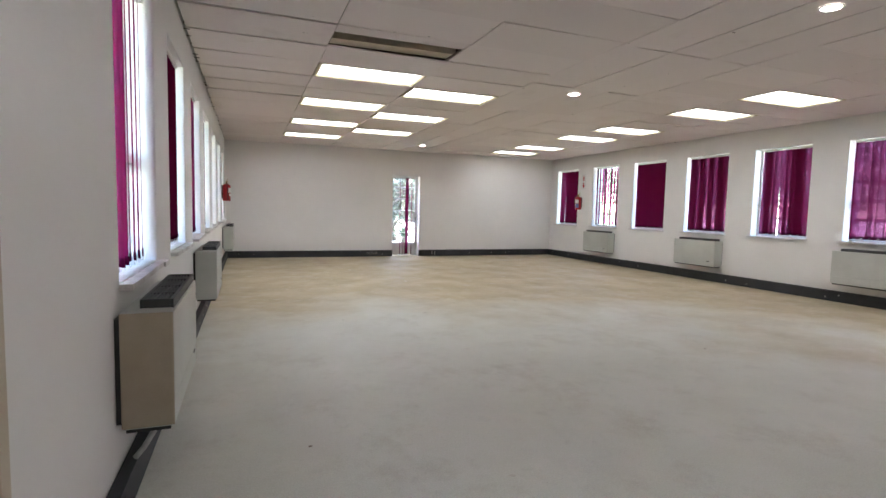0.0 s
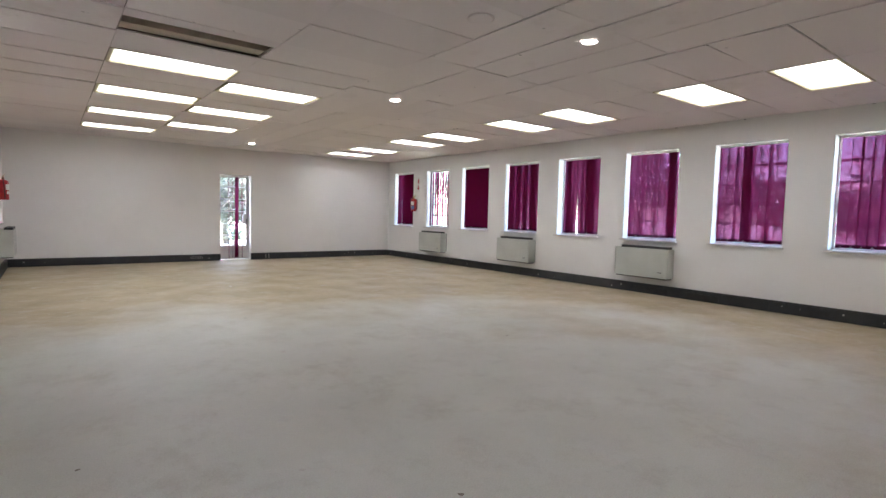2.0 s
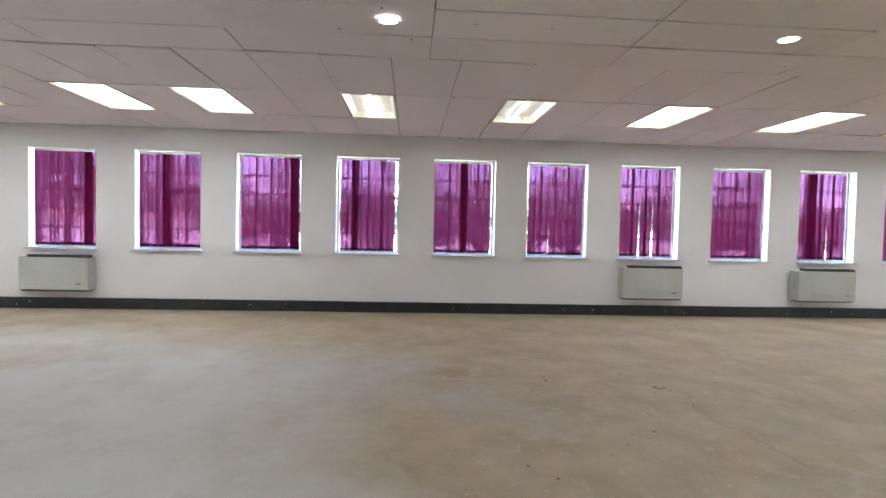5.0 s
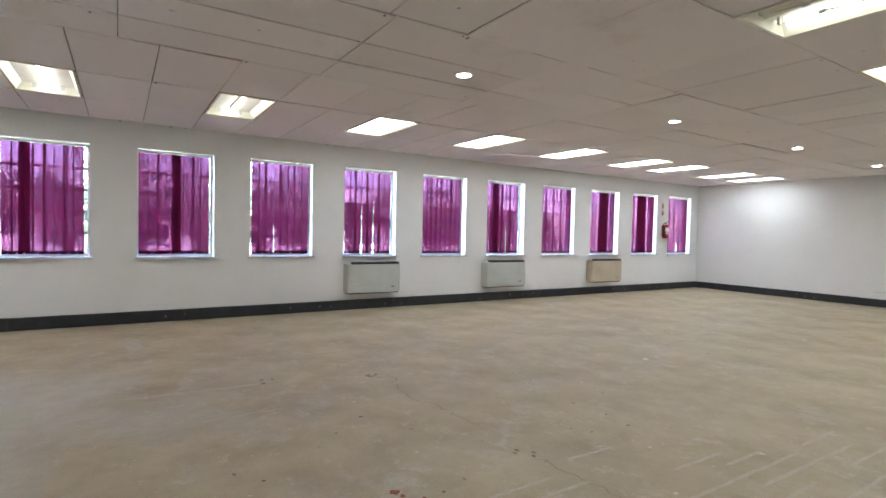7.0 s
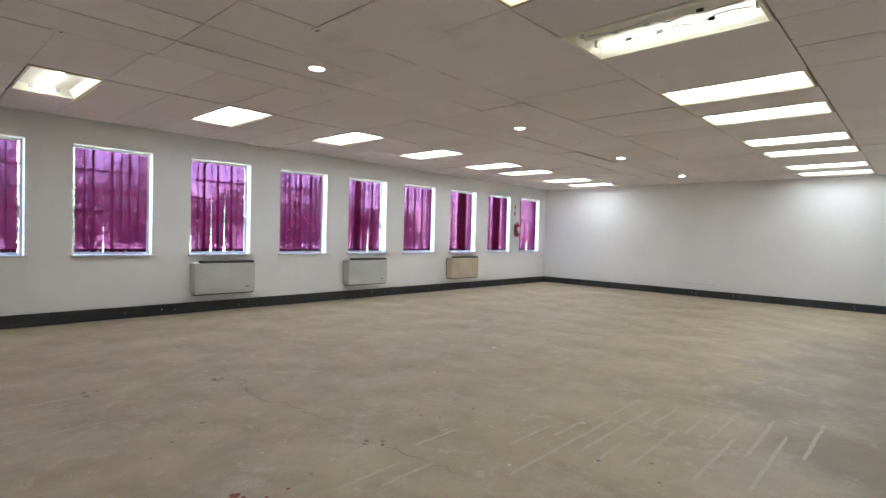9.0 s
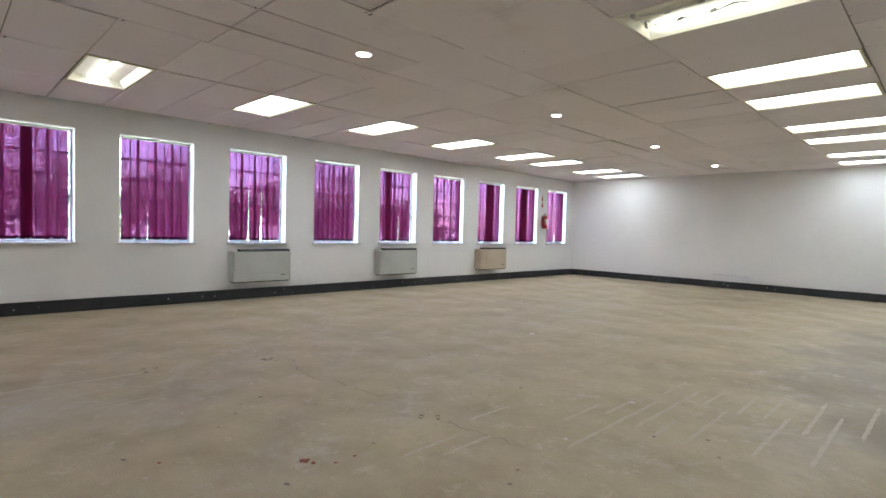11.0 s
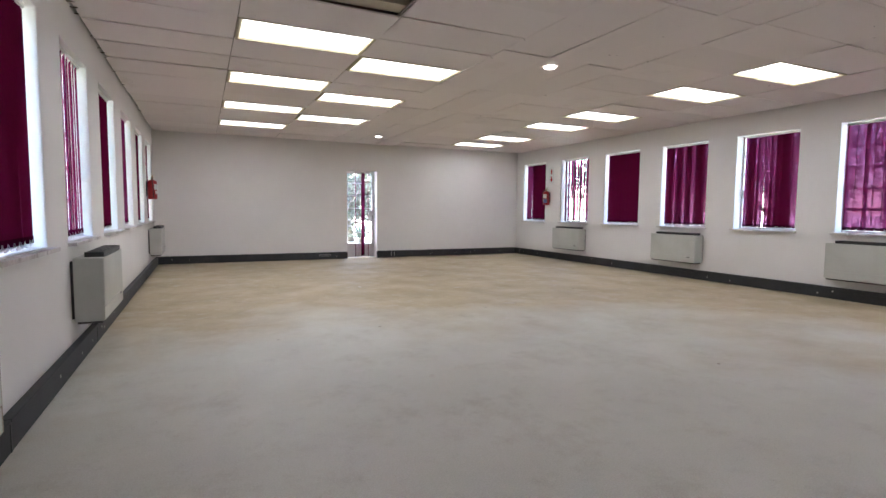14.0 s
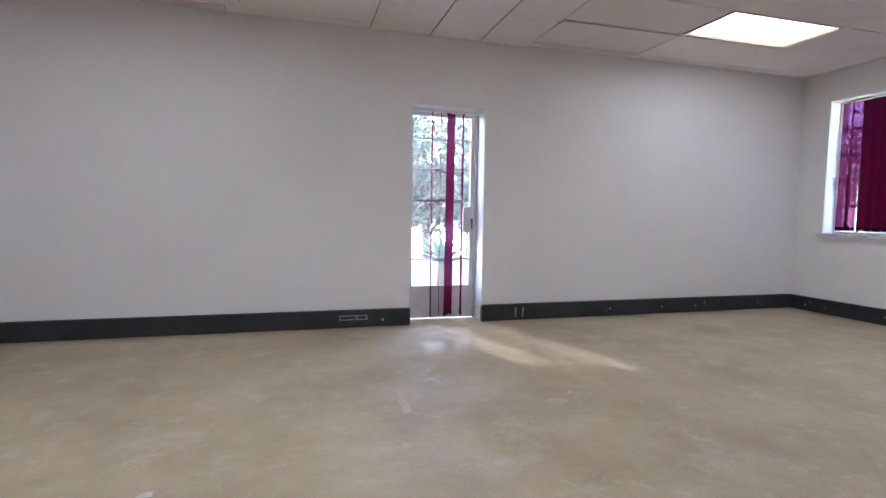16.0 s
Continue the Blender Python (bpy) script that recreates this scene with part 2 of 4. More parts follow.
# Bars coloured darker than the white frame, so they read as backlit silhouettes.
BAR = surface("backlit_dark_bar", (0.20, 0.20, 0.21), (0.13, 0.13, 0.135), 8, 0.5)
SILL_MAT = surface("worn_sill", (0.74, 0.72, 0.71), (0.54, 0.51, 0.49), 9, 0.6, 0, 0.25, 0.004, 60, 0.25)
CASE = surface("grey_enamel", (0.50, 0.515, 0.475), (0.44, 0.45, 0.41), 3, 0.38, 0, 0.06, 0.0008, 220, 0.06)
CASE_TAN = surface("tan_enamel", (0.50, 0.42, 0.31), (0.42, 0.345, 0.25), 3, 0.4, 0, 0.06, 0.0008, 220, 0.06)
CASE_WARM = surface("beige_enamel", (0.36, 0.30, 0.22), (0.30, 0.25, 0.18), 4, 0.42, 0, 0.06, 0.0008, 220, 0.06)
GRILLE = surface("dark_grille", (0.014, 0.015, 0.017), (0.030, 0.031, 0.033), 12, 0.5)
BLACK = surface("black_plastic", (0.012, 0.012, 0.013), (0.025, 0.025, 0.026), 14, 0.5)
PIPE = surface("dusty_pipe", (0.42, 0.41, 0.39), (0.28, 0.27, 0.25), 18, 0.5, 0.2)
LIT = glowing("lit_diffuser", (0.96, 1.0, 1.05), PANEL_LIGHT)
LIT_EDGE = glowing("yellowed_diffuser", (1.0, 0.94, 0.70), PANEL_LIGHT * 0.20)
TUBE = glowing("lit_tube", (1.0, 0.98, 0.93), PANEL_LIGHT * 3.0)
TUBE_ADDED = glowing("added_tube", (1.0, 0.97, 0.86), PANEL_LIGHT * 0.9)
SPOT = glowing("lit_spot", (1.0, 0.97, 0.92), SPOT_LIGHT)
RIM = surface("yellowed_rim", (0.62, 0.56, 0.38), (0.50, 0.44, 0.27), 10, 0.45)
TRAY = surface("light_tray", (0.93, 0.92, 0.82), (0.84, 0.81, 0.68), 7, 0.35)
WHITE = surface("white_plastic", (0.72, 0.72, 0.70), (0.62, 0.61, 0.58), 10, 0.4)
RED = surface("red_enamel", (0.36, 0.008, 0.012), (0.28, 0.007, 0.010), 7, 0.28, 0, 0.04, 0.0006, 200, 0.06)
SIGN_RED = surface("sign_red", (0.46, 0.014, 0.018), (0.38, 0.012, 0.015), 8, 0.5)
BRASS = surface("dull_brass", (0.42, 0.30, 0.12), (0.30, 0.21, 0.09), 20, 0.4, 0.8)
LABEL_BLUE = surface("label_blue", (0.10, 0.16, 0.36), (0.14, 0.2, 0.4), 20, 0.5)
PALE = surface("pale_scrape", (0.62, 0.60, 0.56), (0.50, 0.47, 0.42), 14, 0.8)
FILL = surface("filled_screed", (0.52, 0.465, 0.365), (0.44, 0.385, 0.295), 14, 0.8)
CRACK = surface("crack_dark", (0.19, 0.16, 0.13), (0.26, 0.22, 0.175), 20, 0.9)
RUST = surface("brick_red_crumb", (0.28, 0.095, 0.055), (0.20, 0.07, 0.04), 30, 0.8)
GROUND = surface("dry_ground", (0.38, 0.36, 0.29), (0.27, 0.28, 0.20), 0.6, 0.9, 0, 0.3, 0.02, 20, 0.2)
BARK = surface("bark", (0.16, 0.13, 0.10), (0.09, 0.07, 0.055), 6, 0.9, 0, 0.5, 0.02, 40, 0.3)
LEAF = surface("leaf_green", (0.12, 0.135, 0.085), (0.07, 0.09, 0.05), 1.5, 0.5, 0, 0, 0, 40, 0.2)
AGAVE = surface("agave_green", (0.16, 0.22, 0.14), (0.10, 0.15, 0.10), 6, 0.5)


# ---- mesh helpers ----
def box(bm, x0, x1, y0, y1, z0, z1, bevel=0.0, slot=0):
    vs = [bm.verts.new(v) for v in ((x0, y0, z0), (x1, y0, z0), (x1, y1, z0), (x0, y1, z0), (x0, y0, z1), (x1, y0, z1), (x1, y1, z1), (x0, y1, z1))]
    fs = [bm.faces.new([vs[i] for i in q]) for q in ((3, 2, 1, 0), (4, 5, 6, 7), (0, 1, 5, 4), (1, 2, 6, 5), (2, 3, 7, 6), (3, 0, 4, 7))]
    for f in fs:
        f.material_index = slot
    if bevel:
        bmesh.ops.bevel(bm, geom=list({e for f in fs for e in f.edges}), offset=bevel, segments=2, affect="EDGES", profile=0.6)
    return fs


def rod(bm, a, b, r0, r1=None, n=10, caps=True):
    a, b = Vector(a), Vector(b)
    r1 = r0 if r1 is None else r1
    q = (b - a).to_track_quat("Z", "Y")
    rings = [[bm.verts.new(p + q @ Vector((r * math.cos(k * math.tau / n), r * math.sin(k * math.tau / n), 0))) for k in range(n)] for p, r in ((a, r0), (b, r1))]
    for k in range(n):
        bm.faces.new((rings[0][k], rings[0][(k + 1) % n], rings[1][(k + 1) % n], rings[1][k])).smooth = True
    if caps:
        bm.faces.new(rings[0][::-1]), bm.faces.new(rings[1])


def tube(bm, points, r, n=8):
    """One bent round bar through the points."""
    pts, rings = [Vector(p) for p in points], []
    for k, p in enumerate(pts):
        d = (pts[min(k + 1, len(pts) - 1)] - pts[max(k - 1, 0)]).normalized()
        u = d.cross(Vector((0.31, 0.87, 0.38))).normalized()
        v = d.cross(u)
        rings.append([bm.verts.new(p + (u * math.cos(a) + v * math.sin(a)) * r) for a in (math.tau * q / n for q in range(n))])
    for a, b in zip(rings, rings[1:]):
        for q in range(n):
            bm.faces.new((a[q], a[(q + 1) % n], b[(q + 1) % n], b[q])).smooth = True
    bm.faces.new(rings[0][::-1])
    bm.faces.new(rings[-1])


def lathe(bm, profile, n=24, centre=(0, 0)):
    rings = [[bm.verts.new((centre[0] + r * math.cos(k * math.tau / n), centre[1] + r * math.sin(k * math.tau / n), z)) for k in range(n)] for r, z in profile]
    for a, b in zip(rings, rings[1:]):
        for k in range(n):
            bm.faces.new((a[k], a[(k + 1) % n], b[(k + 1) % n], b[k])).smooth = True
    bm.faces.new(rings[0][::-1]), bm.faces.new(rings[-1])


def mesh_of(name, bm, *mats):
    bmesh.ops.recalc_face_normals(bm, faces=bm.faces[:])
    me = bpy.data.meshes.new(name)
    bm.to_mesh(me)
    bm.free()
    for m in mats:
        me.materials.append(m)
    return me


def part(name, bm, mat, parent, label=""):
    mats = mat if isinstance(mat, tuple) else (mat,)
    ob = new(name, bm if isinstance(bm, bpy.types.Mesh) else mesh_of(name, bm, *mats))
    ob.parent = parent
    if label:
        ob["label"] = label
    return ob


def structure(name, bm, *mats, label="", category=""):
    return tagged(new(name, mesh_of(name, bm, *mats)), label, category, kind="structure")


def thing(name, m, label, category, group="", kind=""):
    ob = new(name)
    ob.matrix_world = m
    ob.empty_display_size = 0.1
    return tagged(ob, label, category, group, kind)


def soften(ob, width=0.006):
    b = ob.modifiers.new("worn_edges", "BEVEL")
    b.width, b.segments, b.limit_method, b.angle_limit = width, 2, "ANGLE", radians(40)


# ---- shell ----
def wall(name, start, along, out, length, top, holes, label):
    """A wall of real thickness with openings: start is the inner foot, holes are (u0, u1, z0, z1)."""
    start, along, out, up = Vector(start), Vector(along), Vector(out), Vector((0, 0, 1))
    us = sorted({0, length, *(h[0] for h in holes), *(h[1] for h in holes)})
    zs = sorted({0, top, *(h[2] for h in holes), *(h[3] for h in holes)})
    bm, seen = bmesh.new(), {}

    def v(i, j, k):
        if (i, j, k) not in seen:
            seen[i, j, k] = bm.verts.new(start + along * us[i] + up * zs[j] + out * (WALL * k))
        return seen[i, j, k]

    def solid(i, j):
        if not (0 <= i < len(us) - 1 and 0 <= j < len(zs) - 1):
            return False
        u, z = (us[i] + us[i + 1]) / 2, (zs[j] + zs[j + 1]) / 2
        return not any(a < u < b and c < z < d for a, b, c, d in holes)
    for i in range(len(us) - 1):
        for j in range(len(zs) - 1):
            if not solid(i, j):
                continue
            bm.faces.new((v(i, j, 0), v(i + 1, j, 0), v(i + 1, j + 1, 0), v(i, j + 1, 0)))
            bm.faces.new((v(i, j, 1), v(i, j + 1, 1), v(i + 1, j + 1, 1), v(i + 1, j, 1)))
            for di, dj, p, q in ((-1, 0, (i, j), (i, j + 1)), (1, 0, (i + 1, j), (i + 1, j + 1)), (0, -1, (i, j), (i + 1, j)), (0, 1, (i, j + 1), (i + 1, j + 1))):
                if not solid(i + di, j + dj):
                    bm.faces.new((v(*p, 0), v(*q, 0), v(*q, 1), v(*p, 1)))
    ob = structure(name, bm, PAINT, label=label, category="wall")
    soften(ob, 0.007)
    return ob


TOP = 3.30
wall_right = wall("wall_east", (XR, YF, 0), (0, -1, 0), (1, 0, 0), YF - YB, TOP, [(YF - y, YF - y + WIDE, SILL, HEAD) for y in RIGHT], "white-painted plaster wall with a long row of tall windows")
wall_left = wall("wall_west", (XL, YB, 0), (0, 1, 0), (-1, 0, 0), YF - YB, TOP, [(y - YB, y - YB + WIDE, SILL, HEAD) for y in LEFT] + [(ENTRY[0] - YB, ENTRY[1] - YB, 0, ENTRY[2])], "white-painted plaster wall with tall windows")
wall_far = wall("wall_north", (XL - WALL, YF, 0), (1, 0, 0), (0, 1, 0), XR - XL + 2 * WALL, TOP, [(DOOR[0] - XL + WALL, DOOR[1] - XL + WALL, 0, DOOR[2])], "white-painted plaster wall round a narrow glazed door")
wall_back = wall("wall_south", (XR + WALL, YB, 0), (-1, 0, 0), (0, -1, 0), XR - XL + 2 * WALL, TOP, [], "plain white-painted plaster wall")

bm = bmesh.new()
box(bm, XL - WALL, XR + WALL, YB - WALL, YF + WALL, -0.15, 0.0)
floor = structure("floor", bm, SCREED, label="bare screed floor with yellowish glue stains and scrapes", category="floor")
bm = bmesh.new()
# The wide west overhang is unseen, added to shade the window reveals.
box(bm, XL - 1.30, XR + 0.60, YB - 0.60, YF + 0.60, TOP, TOP + 0.18)
structure("roof_slab", bm, VOID, label="dusty roof slab over the ceiling void, with an added west eave", category="roof")

# ceiling: separate tiles on bars; the bays by the middle line hold long narrow tiles
ROW, ROW0 = 0.613, 1.0
# The light at 0.387 is unseen, added to brighten the middle of the room.
LIGHTS_A = [5.90, 7.74, 9.58, 11.42, 0.387, -3.291, -6.36, -7.58, -9.42, -10.65, -12.49, -13.71]
LIGHTS_B = [6.52, 8.35, 10.19]
LIGHTS_C = [12.03, 10.81, 8.97, 7.74, 5.90, 4.68, 2.84, 1.61, -3.90, -5.74, -7.58, -9.42, -10.65, -12.49, -13.71]
TRAYS_C = [-0.226, -2.065]
TRAYS_A = [-4.517]
MISSING = [(1, 4.678)]
COLS = [(XL, 0.95), (0.95, 2.17), (2.17, 3.40), (3.40, 3.97), (3.97, 4.47), (4.47, 4.97), (4.97, 6.19), (6.19, 7.42), (7.42, XR)]
taken = {(1, round((y - ROW0) / ROW)) for y in LIGHTS_A + TRAYS_A} | {(2, round((y - ROW0) / ROW)) for y in LIGHTS_B} | {(7, round((y - ROW0) / ROW)) for y in LIGHTS_C + TRAYS_C}
taken |= {(c, round((y - ROW0) / ROW)) for c, y in MISSING}
bm = bmesh.new()
SPOTS = [12.10, 5.95, 2.83, -0.24, -3.18, -6.29, -9.40, -12.50]
for c, (x0, x1) in enumerate(COLS):
    pitch = ROW if c not in (3, 4, 5) else 1.56
    k = math.floor((YB - ROW0) / pitch)
    while ROW0 + k * pitch < YF:
        y0, y1 = max(YB, ROW0 + k * pitch), min(YF, ROW0 + (k + 1) * pitch)
        if y1 - y0 > 0.03 and (c, k) not in taken:
            g = rng.choice((0.003, 0.004, 0.005, 0.006))
            left = rng.uniform(0.008, 0.028) if c == 0 else 0.0
            right = rng.uniform(0.006, 0.022) if c == 8 else 0.0
            fs = box(bm, x0 + g + left, x1 - g - right, y0 + g, y1 - g, H, H + 0.012)
            tilt = [rng.gauss(0, 0.0022) for _ in range(3)]
            if rng.random() < 0.04:
                tilt[0] += 0.003
            for v in {v for f in fs for v in f.verts}:
                v.co.z += tilt[0] + tilt[1] * (1 if v.co.x > (x0 + x1) / 2 else -1) + tilt[2] * (1 if v.co.y > (y0 + y1) / 2 else -1)
        k += 1
for c, (x0, x1) in enumerate(COLS[1:]):
    box(bm, x0 - 0.012, x0 + 0.012, YB, YF, H + 0.016, H + 0.030, slot=1)
k = math.floor((YB - ROW0) / ROW) + 1
while ROW0 + k * ROW < YF:
    y = ROW0 + k * ROW
    for x0, x1 in ((XL, 3.40), (4.97, XR)):
        box(bm, x0, x1, y - 0.012, y + 0.012, H + 0.032, H + 0.044, slot=1)
    k += 1
k = math.floor((YB - ROW0) / 1.56) + 1
while ROW0 + k * 1.56 < YF:
    y = ROW0 + k * 1.56
    box(bm, 3.40, 4.97, y - 0.012, y + 0.012, H + 0.032, H + 0.044, slot=1)
    k += 1
def chip(x, y, size):
    n = rng.randint(4, 6)
    pts = [(x + size * rng.uniform(0.3, 1) * math.cos(k * math.tau / n), y + 0.6 * size * rng.uniform(0.3, 1) * math.sin(k * math.tau / n)) for k in range(n)]
    f = bm.faces.new([bm.verts.new((px, py, H - 0.008)) for px, py in pts])
    f.material_index = 2


for _ in range(90):
    x = rng.choice([c[0] for c in COLS[1:]])
    y = ROW0 + ROW * rng.randint(-24, 19) if rng.random() < 0.7 else rng.uniform(YB + 0.3, YF - 0.3)
    chip(x + rng.gauss(0, 0.02), y + rng.gauss(0, 0.02), rng.uniform(0.012, 0.035))
for _ in range(90):
    x = rng.choice((XL + 0.02, XL + 0.02, XR - 0.02))
    chip(x, rng.uniform(YB + 0.3, YF - 0.3), rng.uniform(0.02, 0.06))
for _ in range(30):
    chip(rng.uniform(XL + 0.3, XR - 0.3), rng.uniform(YB + 0.3, YF - 0.3), rng.uniform(0.006, 0.014))
structure("ceiling", bm, TILE, TBAR, VOID, label="stained off-white suspended ceiling of uneven tiles", category="ceiling")


# ---- skirting trunking ----
def skirting(name, m, length, seed, gaps=()):
    """Charcoal power skirting in cover lengths, with a lipped top, outlet holes and loose ends."""
    r = random.Random(seed)
    base = thing(name, m, "charcoal plastic power skirting with chips and outlet holes", "skirting", kind="structure")
    x = 0.0
    while x < length - 0.01:
        n = min(length, x + r.uniform(2.0, 2.9))
        if length - n < 0.5:
            n = length
        if n > x:
            bm = bmesh.new()
            d = r.uniform(-0.002, 0.002)
            box(bm, x + 0.002, n - 0.002, 0.004, 0.050 + d, 0.004, 0.150, 0.003)
            part("cover", bm, TRUNK, base)
            bm = bmesh.new()
            box(bm, x + 0.002, n - 0.002, 0.004, 0.056 + d, 0.1505, 0.168 + r.uniform(-0.002, 0.002), 0.004)
            part("lip", bm, TRUNK, base)
            for _ in range(r.randint(2, 5)):
                u, z = r.uniform(x + 0.1, n - 0.1), r.uniform(0.05, 0.12)
                bm = bmesh.new()
                rod(bm, (u, 0.050, z), (u, 0.0535, z), r.uniform(0.006, 0.013), None, 8)
                part("screw_head", bm, PIPE, base, "pale dusty screw")
            # Black plate laid on the cover for the darkness of an outlet hole.
            if r.random() < 0.65:
                u = r.uniform(x + 0.2, n - 0.35)
                bm = bmesh.new()
                box(bm, u, u + r.choice((0.09, 0.14)), 0.049, 0.0535, 0.05, 0.115, 0.002)
                part("outlet_plate", bm, BLACK, base, "empty outlet hole, its dark put on as a black plate")
            bm = bmesh.new()
            box(bm, n - 0.010, n + 0.010, 0.004, 0.053, 0.003, 0.160, 0.002)
            part("joint_clip", bm, GRILLE, base)
        x = n
    # Black strips laid on for the darkness inside the open duct.
    for u in gaps:
        bm = bmesh.new()
        box(bm, u, u + 0.62, 0.0505, 0.0575, 0.02, 0.115, 0.002)
        part("open_duct", bm, BLACK, base, "open duct with the cover missing, its dark put on as a strip")
    return base


skirting("baseboard", pose(XR, YB, 0, 0, 0, 90), YF - YB, 3, (18.55, 21.7, 4.9 - YB - 1.3))
skirting("baseboard", pose(XL, YF, 0, 0, 0, -90), YF - ENTRY[1] - 0.05, 5)
skirting("baseboard", pose(XL, ENTRY[0] - 0.05, 0, 0, 0, -90), ENTRY[0] - 0.05 - YB, 6)
by_door = skirting("baseboard", pose(DOOR[0], YF, 0, 0, 0, 180), DOOR[0] - XL - 0.057, 8)
bm = bmesh.new()
for a in ((0.42, 0.68, 0.112, 0.118), (0.42, 0.68, 0.075, 0.081), (0.42, 0.426, 0.081, 0.112), (0.674, 0.68, 0.081, 0.112)):
    box(bm, a[0], a[1], 0.0515, 0.057, a[2], a[3])
part("outlet_frame", bm, PIPE, by_door, "worn pale outlet frame")
bm = bmesh.new()
box(bm, 0.44, 0.53, 0.0515, 0.056, 0.03, 0.062, 0.003)
part("outlet_plate", bm, BLACK, by_door, "empty outlet hole, its dark put on as a black plate")
past_door = skirting("baseboard", pose(XR - 0.057, YF, 0, 0, 0, 180), XR - DOOR[1] - 0.057, 11)
for u in (3.58, 3.66):
    bm = bmesh.new()
    box(bm, u, u + 0.016, 0.0515, 0.0575, 0.035, 0.135, 0.003)
    part("outlet_clip", bm, PIPE, past_door, "pale outlet clip")
skirting("baseboard", pose(XL + 0.057, YB, 0), XR - XL - 0.114, 13)

# ---- windows ----
FRAME_IN = 0.16


def window_set():
    """Steel window in an opening WIDE x (HEAD - SILL): local x along the wall from its left as seen inside, y outwards, z from the sill."""
    hi = HEAD - SILL
    f, bm = {}, bmesh.new()
    for a in ((0.001, 0.032, 0.001, hi - 0.001), (WIDE - 0.032, WIDE - 0.001, 0.001, hi - 0.001)):
        box(bm, a[0], a[1], FRAME_IN, FRAME_IN + 0.035, a[2], a[3], 0.003)
    for a in ((0.032, WIDE - 0.032, 0.001, 0.034), (0.032, WIDE - 0.032, hi - 0.034, hi - 0.001)):
        box(bm, a[0], a[1], FRAME_IN, FRAME_IN + 0.035, a[2], a[3], 0.003)
    f["frame"] = mesh_of("window_frame", bm, FRAME)
    bm = bmesh.new()
    box(bm, -0.014, 0.014, FRAME_IN + 0.004, FRAME_IN + 0.022, 0.034, hi - 0.034)
    f["upright"] = mesh_of("glazing_bar", bm, BAR)
    bm = bmesh.new()
    box(bm, 0.032, WIDE - 0.032, FRAME_IN + 0.006, FRAME_IN + 0.022, -0.017, 0.017)
    f["rail"] = mesh_of("glazing_bar", bm, BAR)
    bm = bmesh.new()
    w, h = (WIDE - 0.064) / 4 - 0.030, (hi - 0.068) / 5 - 0.036
    box(bm, -w / 2, w / 2, FRAME_IN + 0.014, FRAME_IN + 0.018, -h / 2, h / 2)
    f["pane"] = mesh_of("pane", bm, GLASS)
    bm = bmesh.new()
    box(bm, 0.0, 0.024, FRAME_IN - 0.012, FRAME_IN - 0.001, 0.0, 0.14, 0.003)
    box(bm, 0.006, 0.018, FRAME_IN - 0.040, FRAME_IN - 0.0125, 0.06, 0.075, 0.002)
    box(bm, 0.006, 0.018, FRAME_IN - 0.052, FRAME_IN - 0.0405, 0.0, 0.075, 0.003)
    f["latch"] = mesh_of("latch", bm, PIPE)
    f["sills"] = []
    for seed in range(4):
        r, bm = random.Random(seed), bmesh.new()
        x = -0.035
        while x < WIDE + 0.03:
            n = min(WIDE + 0.035, x + r.uniform(0.2, 0.36))
            if WIDE + 0.035 - n < 0.1:
                n = WIDE + 0.035
            out = -r.uniform(0.042, 0.062)
            box(bm, x + 0.001, n - 0.001, out, -0.0025, -0.024, 0.004 + r.uniform(-0.002, 0.002), 0.004)
            x = n
        box(bm, 0.002, WIDE - 0.002, 0.0, FRAME_IN - 0.001, 0.001, 0.006)
        f["sills"].append(mesh_of("window_sill", bm, SILL_MAT))
    return f


WIN = window_set()


def window(name, m, seed, label):
    hi = HEAD - SILL
    w = thing(name, m, label, "window", kind="structure")
    part("window_frame", WIN["frame"], None, w)
    part("window_sill", WIN["sills"][seed % 4], None, w, "worn chipped white sill")
    for i in (1, 2, 3):
        part("glazing_bar", WIN["upright"], None, w).location = (0.032 + (WIDE - 0.064) * i / 4, 0, 0)
    for j in (1, 2, 3, 4):
        part("glazing_bar", WIN["rail"], None, w).location = (0, 0, 0.034 + (hi - 0.068) * j / 5)
    for u in (0.034, WIDE - 0.058):
        part("latch", WIN["latch"], None, w, "grey metal window latch").location = (u, 0, 0.50)
    for i in range(4):
        for j in range(5):
            p = part("pane", WIN["pane"], None, w)
            p.location = (0.032 + (WIDE - 0.064) * (i + 0.5) / 4, 0, 0.034 + (hi - 0.068) * (j + 0.5) / 5)
            p.visible_shadow = False
    return w


def frame_right(y):
    return pose(XR, y, SILL, 0, 0, -90)


def frame_left(y):
    return pose(XL, y, SILL, 0, 0, 90)


for i, y in enumerate(RIGHT):
    window("window_%d" % (i + 1), frame_right(y), i, "white steel window with small panes behind a blind")
for i, y in enumerate(LEFT):
    window("window_%d" % (i + 19), frame_left(y), i + 2, "white steel window with small panes in a deep reveal")


